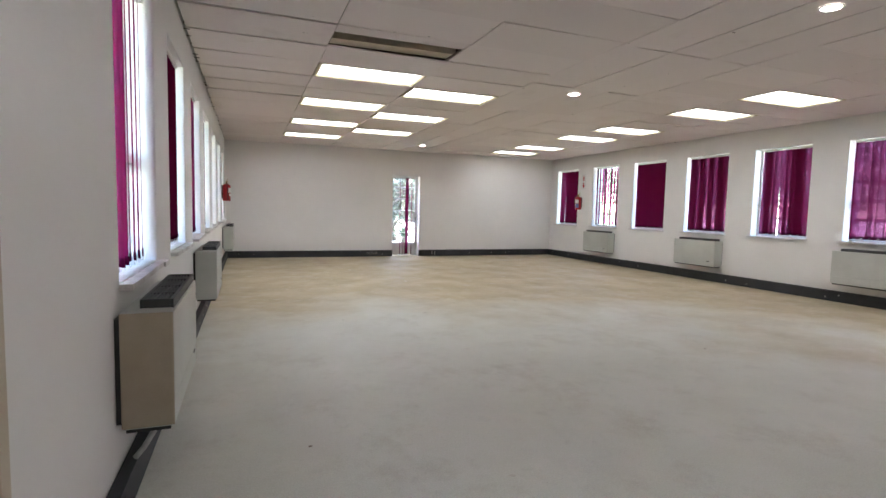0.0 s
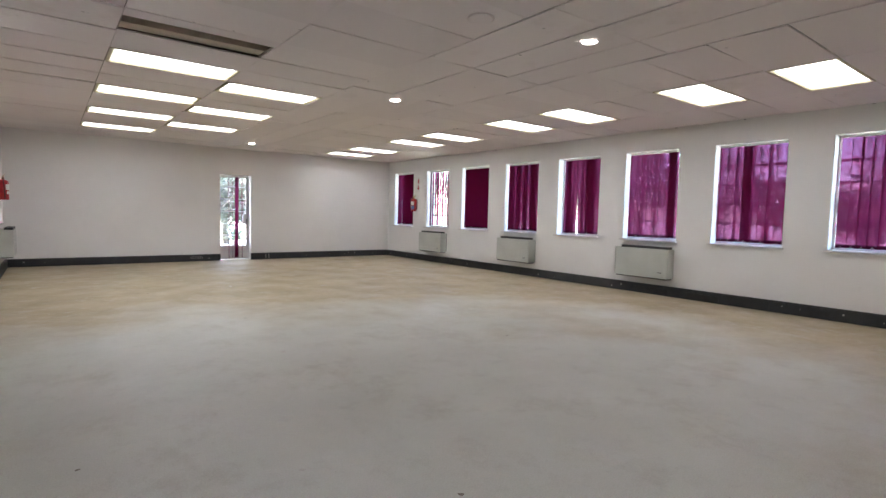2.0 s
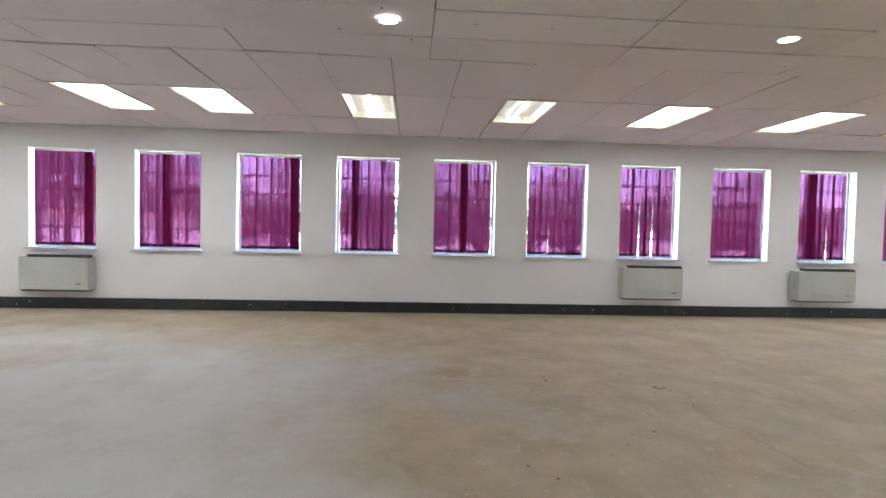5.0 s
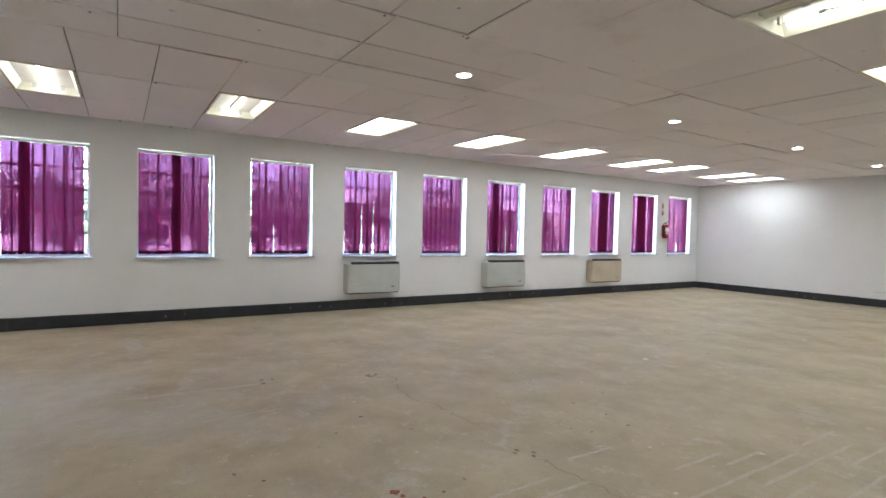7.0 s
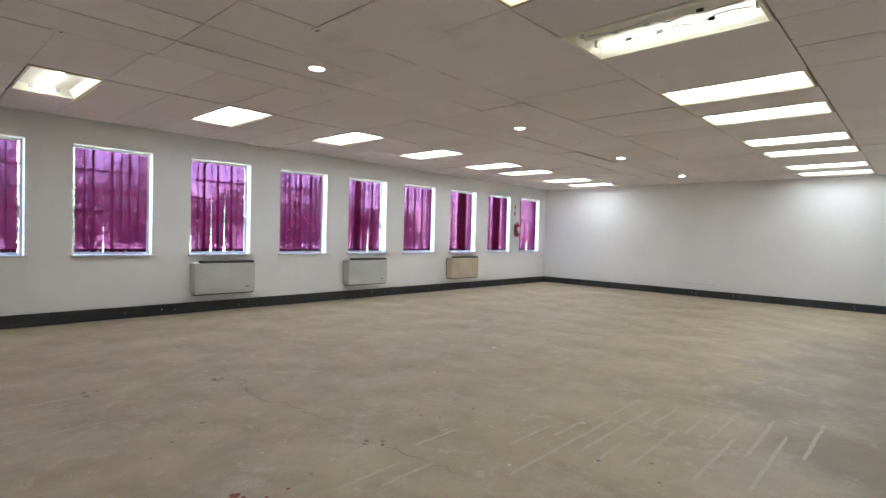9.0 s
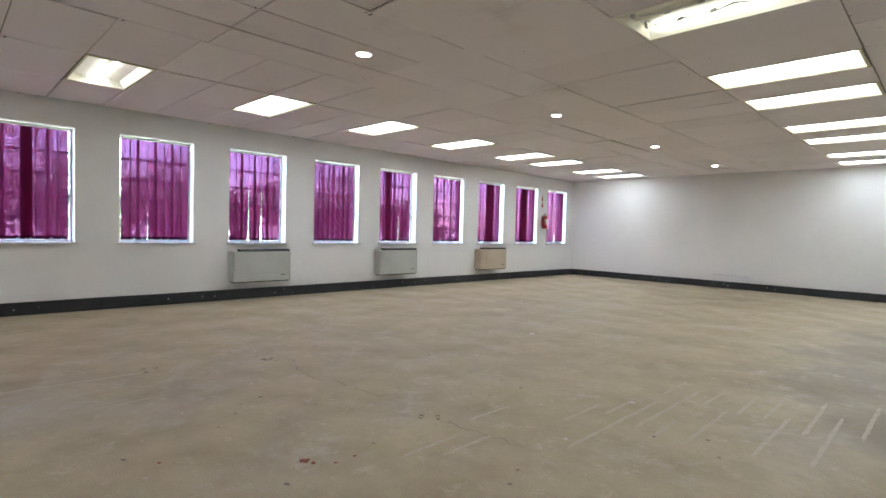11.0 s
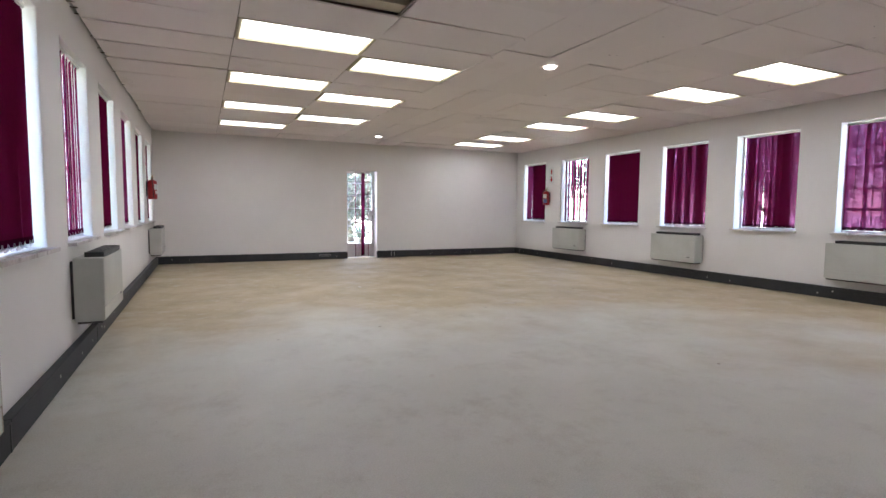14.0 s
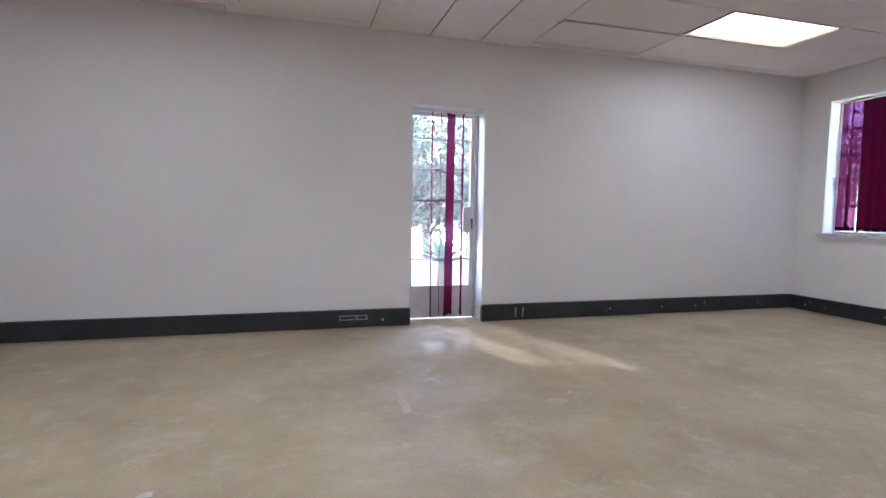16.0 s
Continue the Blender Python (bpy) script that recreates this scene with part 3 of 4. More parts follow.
# ---- vertical blinds ----
def slat_mesh(length, width, bow, twist):
    bm = bmesh.new()
    rows, cols, grid = 9, 5, []
    for j in range(rows):
        s = j / (rows - 1)
        line = []
        for i in range(cols):
            u = i / (cols - 1) * 2 - 1
            a = radians(twist) * s * s
            x, y = u * width / 2, bow * (1 - u * u)
            line.append(bm.verts.new((x * math.cos(a) - y * math.sin(a), x * math.sin(a) + y * math.cos(a), -s * length)))
        grid.append(line)
    for j in range(rows - 1):
        for i in range(cols - 1):
            bm.faces.new((grid[j][i], grid[j][i + 1], grid[j + 1][i + 1], grid[j + 1][i])).smooth = True
    me = mesh_of("slat", bm, BLIND)
    bm = bmesh.new()
    a = radians(twist)
    pts = [(u * width / 2, bow * (1 - u * u)) for u in (-1, -0.5, 0, 0.5, 1)]
    pts = [(x * math.cos(a) - y * math.sin(a), x * math.sin(a) + y * math.cos(a)) for x, y in pts]
    for (xa, ya), (xb, yb) in zip(pts, pts[1:]):
        for d in (-0.003, 0.003):
            bm.faces.new([bm.verts.new(q) for q in ((xa, ya + d, -length + 0.042), (xb, yb + d, -length + 0.042), (xb, yb + d, -length - 0.002), (xa, ya + d, -length - 0.002))])
    return me, mesh_of("hem", bm, HEM)


SLATS = {(L, t): slat_mesh(L, 0.121, 0.003, t) for L in (1.43, 2.03) for t in (0, 14, 32, -20, 58)}


def blind(m, width, length, slats, label, group):
    """Headrail at the top edge; slats are (offset, angle, lean, twist)."""
    b = thing("vertical_blind", m, label, "blind", group)
    bm = bmesh.new()
    box(bm, 0.012, width - 0.012, -0.02, 0.02, -0.030, 0.0, 0.004)
    part("headrail", bm, WHITE, b, "white aluminium headrail")
    for u, angle, lean, twist in slats:
        cloth, hem = SLATS[length, twist]
        s = part("slat", cloth, None, b)
        s.matrix_local = pose(u, 0.0, -0.032, 0, lean, angle)
        h = part("hem", hem, None, s)
    low = sorted((u, angle) for u, angle, lean, twist in slats if twist == 0)
    bm, ends = bmesh.new(), -0.032 - length + 0.02
    for (ua, aa), (ub, ab) in zip(low, low[1:]):
        if ub - ua > 0.03:
            pts = [(ua + (ub - ua) * k / 5, -0.012, ends - 0.045 * (1 - (2 * k / 5 - 1) ** 2)) for k in range(6)]
            tube(bm, pts, 0.0022, 4)
    if len(bm.verts):
        part("bead_chain", bm, WHITE, b, "thin white bead chain")
    else:
        bm.free()
    return b


def plain_slats(r, width, gap=(), open_angle=None, turns=(1, 1, 1, 1, -1), doubled=()):
    """Eight or nine overlapping slats; doubled are shares of the width where a second slat hangs over the first."""
    out, n = [], 8 if width < 0.93 else 9
    step = (width - 0.127) / (n - 1)
    for i in range(n):
        a = r.uniform(1.5, 4.5) if open_angle is None else open_angle + r.uniform(-5, 5)
        tw = r.choice((0, 0, 0, 0, 14))
        lean = r.gauss(0, 0.10)
        if i in gap:
            lean, tw = r.uniform(0.75, 1.05), 0
        elif i - 1 in gap:
            lean, tw = -r.uniform(0.75, 1.05), 0
        out.append((0.0635 + i * step + r.uniform(-0.004, 0.004), a * (r.choice(turns) if open_angle is None else 1), lean, tw))
    for f in doubled:
        out.append((0.0635 + f * (width - 0.127), r.uniform(5, 8) * turns[0], r.gauss(0, 0.1), 0))
    return out


GAPS = {0: (1, 4), 4: (2,), 11: (2, 4), 13: (4,), 16: (4,)}
DIMMING = tuple((k + 0.5) / 8 for k in range(8))      # a second row of slats, added to cut the light through the blind
DOUBLED = {0: DIMMING[2:], 2: DIMMING, 3: DIMMING[::2] + (0.9,), 4: DIMMING[:1] + DIMMING[5:7], 5: (0.95,), 6: (0.42,), 7: (0.97,), 8: (0.24,), 9: (0.52,), 13: (0.25,), 15: DIMMING[3:6], 16: DIMMING[2:5]}
BLIND_IN = 0.060
LEFT_GAP = [0.10, 0.05, 0.06, 0.05, 0.12, 0.06, 0.05, 0.06, 0.05, 0.01, 0.02, 0.01, 0.01, 0.01, 0.01, 0.01, 0.02, 0.01]
RIGHT_GAP = [0.01, 0.03, 0.01, 0.01, 0.01, 0.03, 0.01, 0.02, 0.06, 0.06, 0.05, 0.09, 0.09, 0.13, 0.07, 0.11, 0.07, 0.08]
for i, y in enumerate(RIGHT):
    r = random.Random(40 + i)
    span = WIDE - LEFT_GAP[i] - RIGHT_GAP[i]
    s = plain_slats(r, span, GAPS.get(i, ()), -62 if i == 1 else None, (1,) if i < 8 else (-1,), DOUBLED.get(i, ()))
    if i == 1:
        s[0] = (s[0][0], -22, 0.0, 0)
    text = "magenta cloth vertical blind turned open in the window" if i == 1 else "closed magenta cloth vertical blind with backlit slats"
    blind(pose(XR + BLIND_IN, y - LEFT_GAP[i], HEAD - 0.012, 0, 0, -90), span, 1.43, s, text, "blinds along the window wall")
for i, y in enumerate(LEFT):
    r = random.Random(80 + i)
    edge = r.uniform(0.01, 0.03)
    span = WIDE - edge - r.uniform(0.03, 0.09)
    s = plain_slats(r, span, (3,) if i == 5 else (), {2: -3, 4: 20, 6: 24}.get(i), (-1,), () if i in (2, 4, 6) else DIMMING)
    if i == 2:
        s = [(0.01 + u * 0.93, a, lean if k < 6 else -2.2 - 0.3 * k + 1.8, tw) for k, (u, a, lean, tw) in enumerate(s)]
    if i == 6:
        s = [(u, a if k < 4 else 11 + r.uniform(-4, 4), lean, 0) for k, (u, a, lean, tw) in enumerate(s)]
    text = "magenta cloth vertical blind with slats half turned" if i in (2, 4, 6) else "closed magenta cloth vertical blind in a deep window"
    blind(pose(XL - BLIND_IN, y + edge, HEAD - 0.012, 0, 0, 90), span, 1.43, s, text, "blinds of the short window row")

# ---- glazed door ----
door = thing("door_1", pose(DOOR[0], YF, 0), "narrow white steel glazed door with small panes and a solid foot", "door", kind="structure")
DW = DOOR[1] - DOOR[0]
bm = bmesh.new()
box(bm, 0.002, 0.030, 0.19, 0.25, 0.0, DOOR[2] - 0.003, 0.003)
box(bm, DW - 0.030, DW - 0.002, 0.19, 0.25, 0.0, DOOR[2] - 0.003, 0.003)
box(bm, 0.030, DW - 0.030, 0.19, 0.25, DOOR[2] - 0.035, DOOR[2] - 0.003, 0.003)
part("door_frame", bm, FRAME, door)
LEAF0, LEAF1 = 0.032, DW - 0.032
rails = [0.33, 0.62, 0.91, 1.22, 1.53, 1.84, 2.07]
bm = bmesh.new()
box(bm, LEAF0, LEAF0 + 0.030, 0.20, 0.235, 0.012, 2.092, 0.002)
box(bm, LEAF1 - 0.042, LEAF1, 0.20, 0.235, 0.012, 2.092, 0.002)
box(bm, LEAF0 + 0.030, LEAF1 - 0.042, 0.20, 0.235, 2.066, 2.092, 0.002)
part("leaf_frame", bm, FRAME, door)
bm = bmesh.new()
box(bm, LEAF0 + 0.030, LEAF1 - 0.042, 0.206, 0.230, 0.012, 0.345, 0.002)
part("foot_panel", bm, FRAME, door, "solid white steel foot panel")
for z in rails[1:-1]:
    bm = bmesh.new()
    box(bm, LEAF0 + 0.030, LEAF1 - 0.042, 0.206, 0.228, z - 0.009, z + 0.009)
    part("glazing_bar", bm, FRAME, door)
for z0, z1 in zip(rails, rails[1:]):
    bm = bmesh.new()
    box(bm, LEAF0 + 0.030, LEAF1 - 0.042, 0.215, 0.219, z0 + 0.011, z1 - 0.011)
    part("pane", bm, GLASS, door).visible_shadow = False
bm = bmesh.new()
box(bm, LEAF1 - 0.12, LEAF1 - 0.004, 0.180, 0.199, 0.90, 1.16, 0.004)
part("lock_case", bm, FRAME, door, "white steel lock case")
bm = bmesh.new()
rod(bm, (LEAF1 - 0.035, 0.180, 1.03), (LEAF1 - 0.035, 0.145, 1.03), 0.008)
rod(bm, (LEAF1 - 0.035, 0.147, 1.035), (LEAF1 - 0.035, 0.147, 0.94), 0.007)
part("door_handle", bm, BLACK, door, "dark lever handle")
blind(pose(DOOR[0] + 0.02, YF + 0.10, DOOR[2] - 0.012), DW - 0.04, 2.03,
      [(0.215, 81, 0.4, 0), (0.305, 72, 0.4, 0), (0.41, 30, 0.4, 0), (0.535, 82, 0.3, 0)], "few magenta blind slats hanging turned in the doorway", "door blind")


# ---- entrance door ----
entry = thing("door_2", pose(XL, ENTRY[0], 0, 0, 0, 90), "closed entrance door with a tan painted frame and leaf", "door", kind="structure")
EW = ENTRY[1] - ENTRY[0]
for x0, x1, z0, z1 in ((0.001, 0.05, 0.0, ENTRY[2] - 0.001), (EW - 0.05, EW - 0.001, 0.0, ENTRY[2] - 0.001), (0.05, EW - 0.05, ENTRY[2] - 0.05, ENTRY[2] - 0.001)):
    bm = bmesh.new()
    box(bm, x0, x1, -0.012, 0.14, z0, z1, 0.003)
    part("door_frame", bm, CASE_TAN, entry)
bm = bmesh.new()
box(bm, 0.052, EW - 0.052, 0.08, 0.12, 0.02, ENTRY[2] - 0.052, 0.003)
part("door_leaf", bm, CASE_TAN, entry)
bm = bmesh.new()
rod(bm, (0.11, 0.08, 1.0), (0.11, 0.03, 1.0), 0.009)
rod(bm, (0.11, 0.032, 1.0), (0.22, 0.032, 1.0), 0.008)
part("door_handle", bm, PIPE, entry, "dull metal lever handle")
bm = bmesh.new()
box(bm, 0.05, EW - 0.05, 0.02, 0.28, 0.0005, 0.018, 0.004)
part("threshold", bm, PIPE, entry, "dusty metal threshold")


# ---- fan coil units ----
def fan_coil(name_label, case, side, m):
    """Wall-hung unit 0.98 x 0.205 x 0.50: local x along the wall, y out from it, z up from its underside."""
    W, D, T = 0.98, 0.205, 0.50
    u = thing("fan_coil_unit", m, name_label, "fan coil", "fan coil units under the windows")
    bm = bmesh.new()
    box(bm, 0.012, W - 0.012, 0.012, D - 0.012, 0.004, T - 0.035, 0.006)
    part("body", bm, case, u)
    for x in (0.0, W - 0.0125):
        bm = bmesh.new()
        box(bm, x, x + 0.0125, 0.008, D - 0.002, 0.012, T - 0.008, 0.005)
        part("end_panel", bm, side, u)
    bm = bmesh.new()
    box(bm, 0.0135, W - 0.0135, D - 0.0118, D, 0.118, T - 0.008, 0.005)
    part("front_panel", bm, case, u)
    bm = bmesh.new()
    box(bm, 0.0135, W - 0.0135, D - 0.0118, D - 0.002, 0.012, 0.112, 0.004)
    part("lower_panel", bm, case, u)
    bm = bmesh.new()
    box(bm, 0.0135, W - 0.0135, 0.008, 0.062, T - 0.034, T - 0.006, 0.004)
    box(bm, W - 0.11, W - 0.0135, 0.0625, D - 0.013, T - 0.034, T - 0.007, 0.003)
    part("top_panel", bm, case, u)
    g = part("grille", (lambda b: (box(b, 0.0135, W - 0.112, 0.064, 0.078, T - 0.03, T + 0.030, 0.002), box(b, 0.0135, W - 0.112, D - 0.026, D - 0.0125, T - 0.03, T + 0.030, 0.002),
                                   box(b, W - 0.124, W - 0.112, 0.078, D - 0.026, T - 0.03, T + 0.030), box(b, 0.0135, 0.026, 0.078, D - 0.026, T - 0.03, T + 0.030), b)[-1])(bmesh.new()), GRILLE, u, "dark plastic air grille")
    for k in range(7):
        bm = bmesh.new()
        y = 0.082 + k * 0.0155
        box(bm, 0.027, W - 0.125, y, y + 0.006, T - 0.028, T + 0.026)
        part("louvre", bm, GRILLE, g)
    for k in (0.2, 0.44, 0.67):
        bm = bmesh.new()
        box(bm, W * k, W * k + 0.014, 0.078, D - 0.026, T - 0.020, T + 0.027)
        part("louvre", bm, GRILLE, g)
    bm = bmesh.new()
    box(bm, 0.02, W - 0.02, 0.02, D - 0.02, -0.012, 0.0035, 0.002)
    part("drip_tray", bm, BLACK, u)
    bm = bmesh.new()
    box(bm, 0.10, 0.17, D - 0.0019, D + 0.0008, 0.095, 0.107)
    part("badge", bm, BLACK, u)
    bm = bmesh.new()
    box(bm, 0.014, W - 0.014, -0.012, 0.007, 0.03, T - 0.03)
    part("back_plate", bm, BLACK, u)
    if side is not CASE_WARM:
        return u
    bm = bmesh.new()
    tube(bm, [(W - 0.16, 0.10, -0.012), (W - 0.16, 0.10, -0.07), (W - 0.11, 0.07, -0.115), (W - 0.06, 0.045, -0.135)], 0.012)
    part("drain_pipe", bm, PIPE, u, "dusty bent drain pipe")
    return u


UNIT_Z, UNIT_LOW = 0.312, 0.296
grey = fan_coil("pale grey-green enamel fan coil unit hung under a window", CASE, CASE, pose(XR - 0.013, 10.97 - 0.49, UNIT_LOW, 0, 0, 90))
for yc in (7.90, 4.85, -4.29, -7.21):
    copy_thing(grey, pose(XR - 0.013, yc - 0.49, UNIT_LOW, 0, 0, 90))
fan_coil("tan enamel fan coil unit hung under a window", CASE_TAN, CASE_TAN, pose(XR - 0.013, -10.24 - 0.49, UNIT_LOW, 0, 0, 90))
fan_coil("worn fan coil unit with a beige end and black grille", CASE, CASE_WARM, pose(XL + 0.013, 3.58, UNIT_Z + 0.018, 0, 0, -90))
for y1 in (6.80, 12.95):
    copy_thing(grey, pose(XL + 0.013, y1, UNIT_Z, 0, 0, -90))


# ---- ceiling lights ----
def troffer(m):
    f = thing("ceiling_light", m, "lit recessed fluorescent light with a yellowed rim", "ceiling light", "fluorescent ceiling lights")
    W, D = 1.20, 0.60
    bm = bmesh.new()
    for a in ((0, W, 0, 0.024), (0, W, D - 0.024, D), (0, 0.024, 0.024, D - 0.024), (W - 0.024, W, 0.024, D - 0.024)):
        box(bm, *a, -0.004, 0.05)
    part("frame", bm, RIM, f)
    bm = bmesh.new()
    box(bm, 0.0245, W - 0.0245, 0.0245, D - 0.0245, 0.016, 0.022)
    part("diffuser", bm, LIT, f, "glowing prismatic diffuser")
    bm = bmesh.new()
    for a in ((0.0245, W - 0.0245, 0.0245, 0.048), (0.0245, W - 0.0245, D - 0.048, D - 0.0245), (0.0245, 0.048, 0.048, D - 0.048), (W - 0.048, W - 0.0245, 0.048, D - 0.048)):
        box(bm, *a, 0.011, 0.0155)
    part("diffuser_edge", bm, LIT_EDGE, f, "yellowed glowing diffuser edge")
    bm = bmesh.new()
    box(bm, 0.002, W - 0.002, 0.002, D - 0.002, 0.052, 0.10)
    part("housing", bm, TRAY, f)
    return f


first = troffer(pose(0.962, LIGHTS_A[0] + 0.006, H))
for y in LIGHTS_A[1:]:
    copy_thing(first, pose(0.962, y + 0.006, H))
for y in LIGHTS_B:
    copy_thing(first, pose(2.186, y + 0.006, H))
for y in LIGHTS_C:
    copy_thing(first, pose(6.206, y + 0.006, H))


def open_tray(m, tubes, wires, label):
    """A troffer whose diffuser is gone: reflector tray, lamp tubes, holders and loose wires."""
    f = thing("ceiling_light", m, label, "ceiling light", "open ceiling lights")
    W, D = 1.20, 0.60
    bm = bmesh.new()
    for a in ((0, W, 0, 0.022), (0, W, D - 0.022, D), (0, 0.022, 0.022, D - 0.022), (W - 0.022, W, 0.022, D - 0.022)):
        box(bm, *a, -0.004, 0.012)
    part("frame", bm, TRAY if wires else RIM, f)
    bm = bmesh.new()
    prof = [(0.0225, 0.002), (0.07, 0.085), (D / 2 - 0.05, 0.085), (D / 2, 0.055), (D / 2 + 0.05, 0.085), (D - 0.07, 0.085), (D - 0.0225, 0.002)]
    for (ya, za), (yb, zb) in zip(prof, prof[1:]):
        bm.faces.new([bm.verts.new(q) for q in ((0.0225, ya, za), (W - 0.0225, ya, za), (W - 0.0225, yb, zb), (0.0225, yb, zb))])
    for x in (0.0225, W - 0.0225):
        bm.faces.new([bm.verts.new((x, y, z)) for y, z in prof])
    part("reflector", bm, TRAY, f, "dirty cream reflector tray")
    for y in (0.18, 0.42):
        for x in (0.05, W - 0.07):
            bm = bmesh.new()
            box(bm, x, x + 0.018, y - 0.02, y + 0.02, 0.035, 0.084, 0.003)
            part("lamp_holder", bm, WHITE, f)
    for y in tubes:
        bm = bmesh.new()
        rod(bm, (0.069, y, 0.052), (W - 0.071, y, 0.052), 0.013, None, 12)
        part("lamp_tube", bm, TUBE_ADDED if wires else TUBE, f, "lit fluorescent tube")
    r = random.Random(len(wires) + 3)
    for x0, x1, y in wires:
        pts = [(x0 + (x1 - x0) * k / 9, y + r.uniform(-0.03, 0.03), 0.055 + r.uniform(-0.035, 0.012)) for k in range(10)]
        bm = bmesh.new()
        tube(bm, pts, 0.006, 6)
        part("wire", bm, WHITE, f, "loose white wire")
        for k in (2, 5, 7):
            bm = bmesh.new()
            box(bm, pts[k][0], pts[k][0] + 0.045, y - 0.012, y + 0.012, 0.035, 0.058, 0.006)
            part("connector", bm, GRILLE if k == 2 else WHITE, f, "loose lamp connector")
    return f


for y in TRAYS_C:
    open_tray(pose(6.206, y + 0.006, H), (0.30,), (), "open fluorescent light with one bare lit tube")
# The wired tray's tube is unseen, added to lighten the reflector.
for y in TRAYS_A:
    open_tray(pose(0.962, y + 0.006, H), (0.10,), ((0.08, 1.1, 0.16), (0.1, 1.12, 0.34)), "open light tray with loose wires and an added dim tube")

# missing tile: the hole's steel channels
gap = thing("ceiling_channel", pose(0.95, 4.678, H), "bare steel channel in an open ceiling bay", "ceiling channel", kind="structure")
bm = bmesh.new()
box(bm, 0.002, 1.218, 0.20, 0.235, 0.03, 0.07, 0.003)
part("channel", bm, TRAY, gap)
bm = bmesh.new()
box(bm, 0.003, 1.217, 0.004, 0.185, 0.0, 0.012)
part("cut_tile", bm, TILE, gap, "narrow cut ceiling tile")
bm = bmesh.new()
box(bm, -0.02, 1.24, 0.45, 0.62, 0.03, 0.20)
box(bm, -0.02, 1.24, -0.02, 0.04, 0.05, 0.20)
part("duct_side", bm, surface("dull_duct", (0.58, 0.51, 0.40), (0.45, 0.39, 0.30), 5, 0.6), gap)


def downlight(m):
    d = thing("downlight", m, "small round lit downlight in the ceiling", "downlight", "downlights along the middle")
    bm = bmesh.new()
    n = 28
    rings = [[bm.verts.new((r * math.cos(k * math.tau / n), r * math.sin(k * math.tau / n), z)) for k in range(n)] for r, z in ((0.080, -0.001), (0.078, -0.006), (0.066, -0.007), (0.062, 0.0))]
    for a, b in zip(rings, rings[1:]):
        for k in range(n):
            bm.faces.new((a[k], a[(k + 1) % n], b[(k + 1) % n], b[k])).smooth = True
    part("rim", bm, WHITE, d)
    bm = bmesh.new()
    rod(bm, (0, 0, -0.004), (0, 0, -0.001), 0.0615, None, 28)
    part("lens", bm, SPOT, d, "glowing round lens")
    return d


first = downlight(pose(4.172, SPOTS[0], H - 0.003))
for y in SPOTS[1:]:
    copy_thing(first, pose(4.172, y, H - 0.003))
disc = thing("ceiling_disc", pose(3.12, 3.05, H - 0.004), "round off-white blanking disc on the ceiling", "ceiling disc")
bm = bmesh.new()
lathe(bm, [(0.105, 0.0), (0.105, -0.006), (0.085, -0.012)], 28)
part("plate", bm, TILE, disc)


# ---- fire extinguishers and signs ----
def extinguisher(m, label):
    """Cylinder on a wall bracket: local y out from the wall, z up from its foot."""
    e = thing("fire_extinguisher", m, label, "extinguisher", "wall extinguishers")
    bm = bmesh.new()
    prof = [(0.070, 0.0), (0.077, 0.006), (0.078, 0.02), (0.078, 0.30)] + [(0.078 * math.cos(a) if a < 1.2 else 0.024, 0.30 + 0.055 * math.sin(a)) for a in (0.3, 0.6, 0.9, 1.1, 1.25)]
    lathe(bm, prof, 28, (0, 0.10))
    part("cylinder", bm, RED, e)
    bm = bmesh.new()
    rod(bm, (0, 0.10, 0.345), (0, 0.10, 0.395), 0.020, 0.016, 14)
    part("valve", bm, BRASS, e, "dull brass valve")
    for za, zb in ((0.392, 0.405), (0.40, 0.445)):
        bm = bmesh.new()
        rod(bm, (0.035, 0.10, za), (-0.095, 0.115, zb), 0.008, 0.006, 8)
        part("lever", bm, BRASS, e)
    bm = bmesh.new()
    pts = [(0.016, 0.10, 0.375), (0.06, 0.105, 0.385), (0.12, 0.11, 0.36), (0.15, 0.115, 0.30), (0.145, 0.12, 0.22), (0.11, 0.125, 0.15), (0.092, 0.125, 0.08), (0.09, 0.125, 0.02)]
    tube(bm, pts, 0.010, 8)
    part("hose", bm, surface("red_black_hose", (0.10, 0.012, 0.014), (0.06, 0.01, 0.012), 12, 0.5), e, "dark red rubber hose")
    for z0, z1, a0, a1, mt in ((0.17, 0.27, 0.5, 2.6, WHITE), (0.05, 0.155, 1.5, 2.7, LABEL_BLUE), (0.10, 0.15, 0.7, 1.4, WHITE)):
        bm = bmesh.new()
        cols = [a0 + (a1 - a0) * k / 8 for k in range(9)]
        lo = [bm.verts.new((0.0787 * math.cos(a), 0.10 + 0.0787 * math.sin(a), z0)) for a in cols]
        up = [bm.verts.new((0.0787 * math.cos(a), 0.10 + 0.0787 * math.sin(a), z1)) for a in cols]
        for k in range(8):
            bm.faces.new((lo[k], lo[k + 1], up[k + 1], up[k])).smooth = True
        part("label_band", bm, mt, e)
    bm = bmesh.new()
    box(bm, -0.03, 0.03, 0.001, 0.022, 0.05, 0.33, 0.003)
    part("bracket", bm, BLACK, e)
    return e


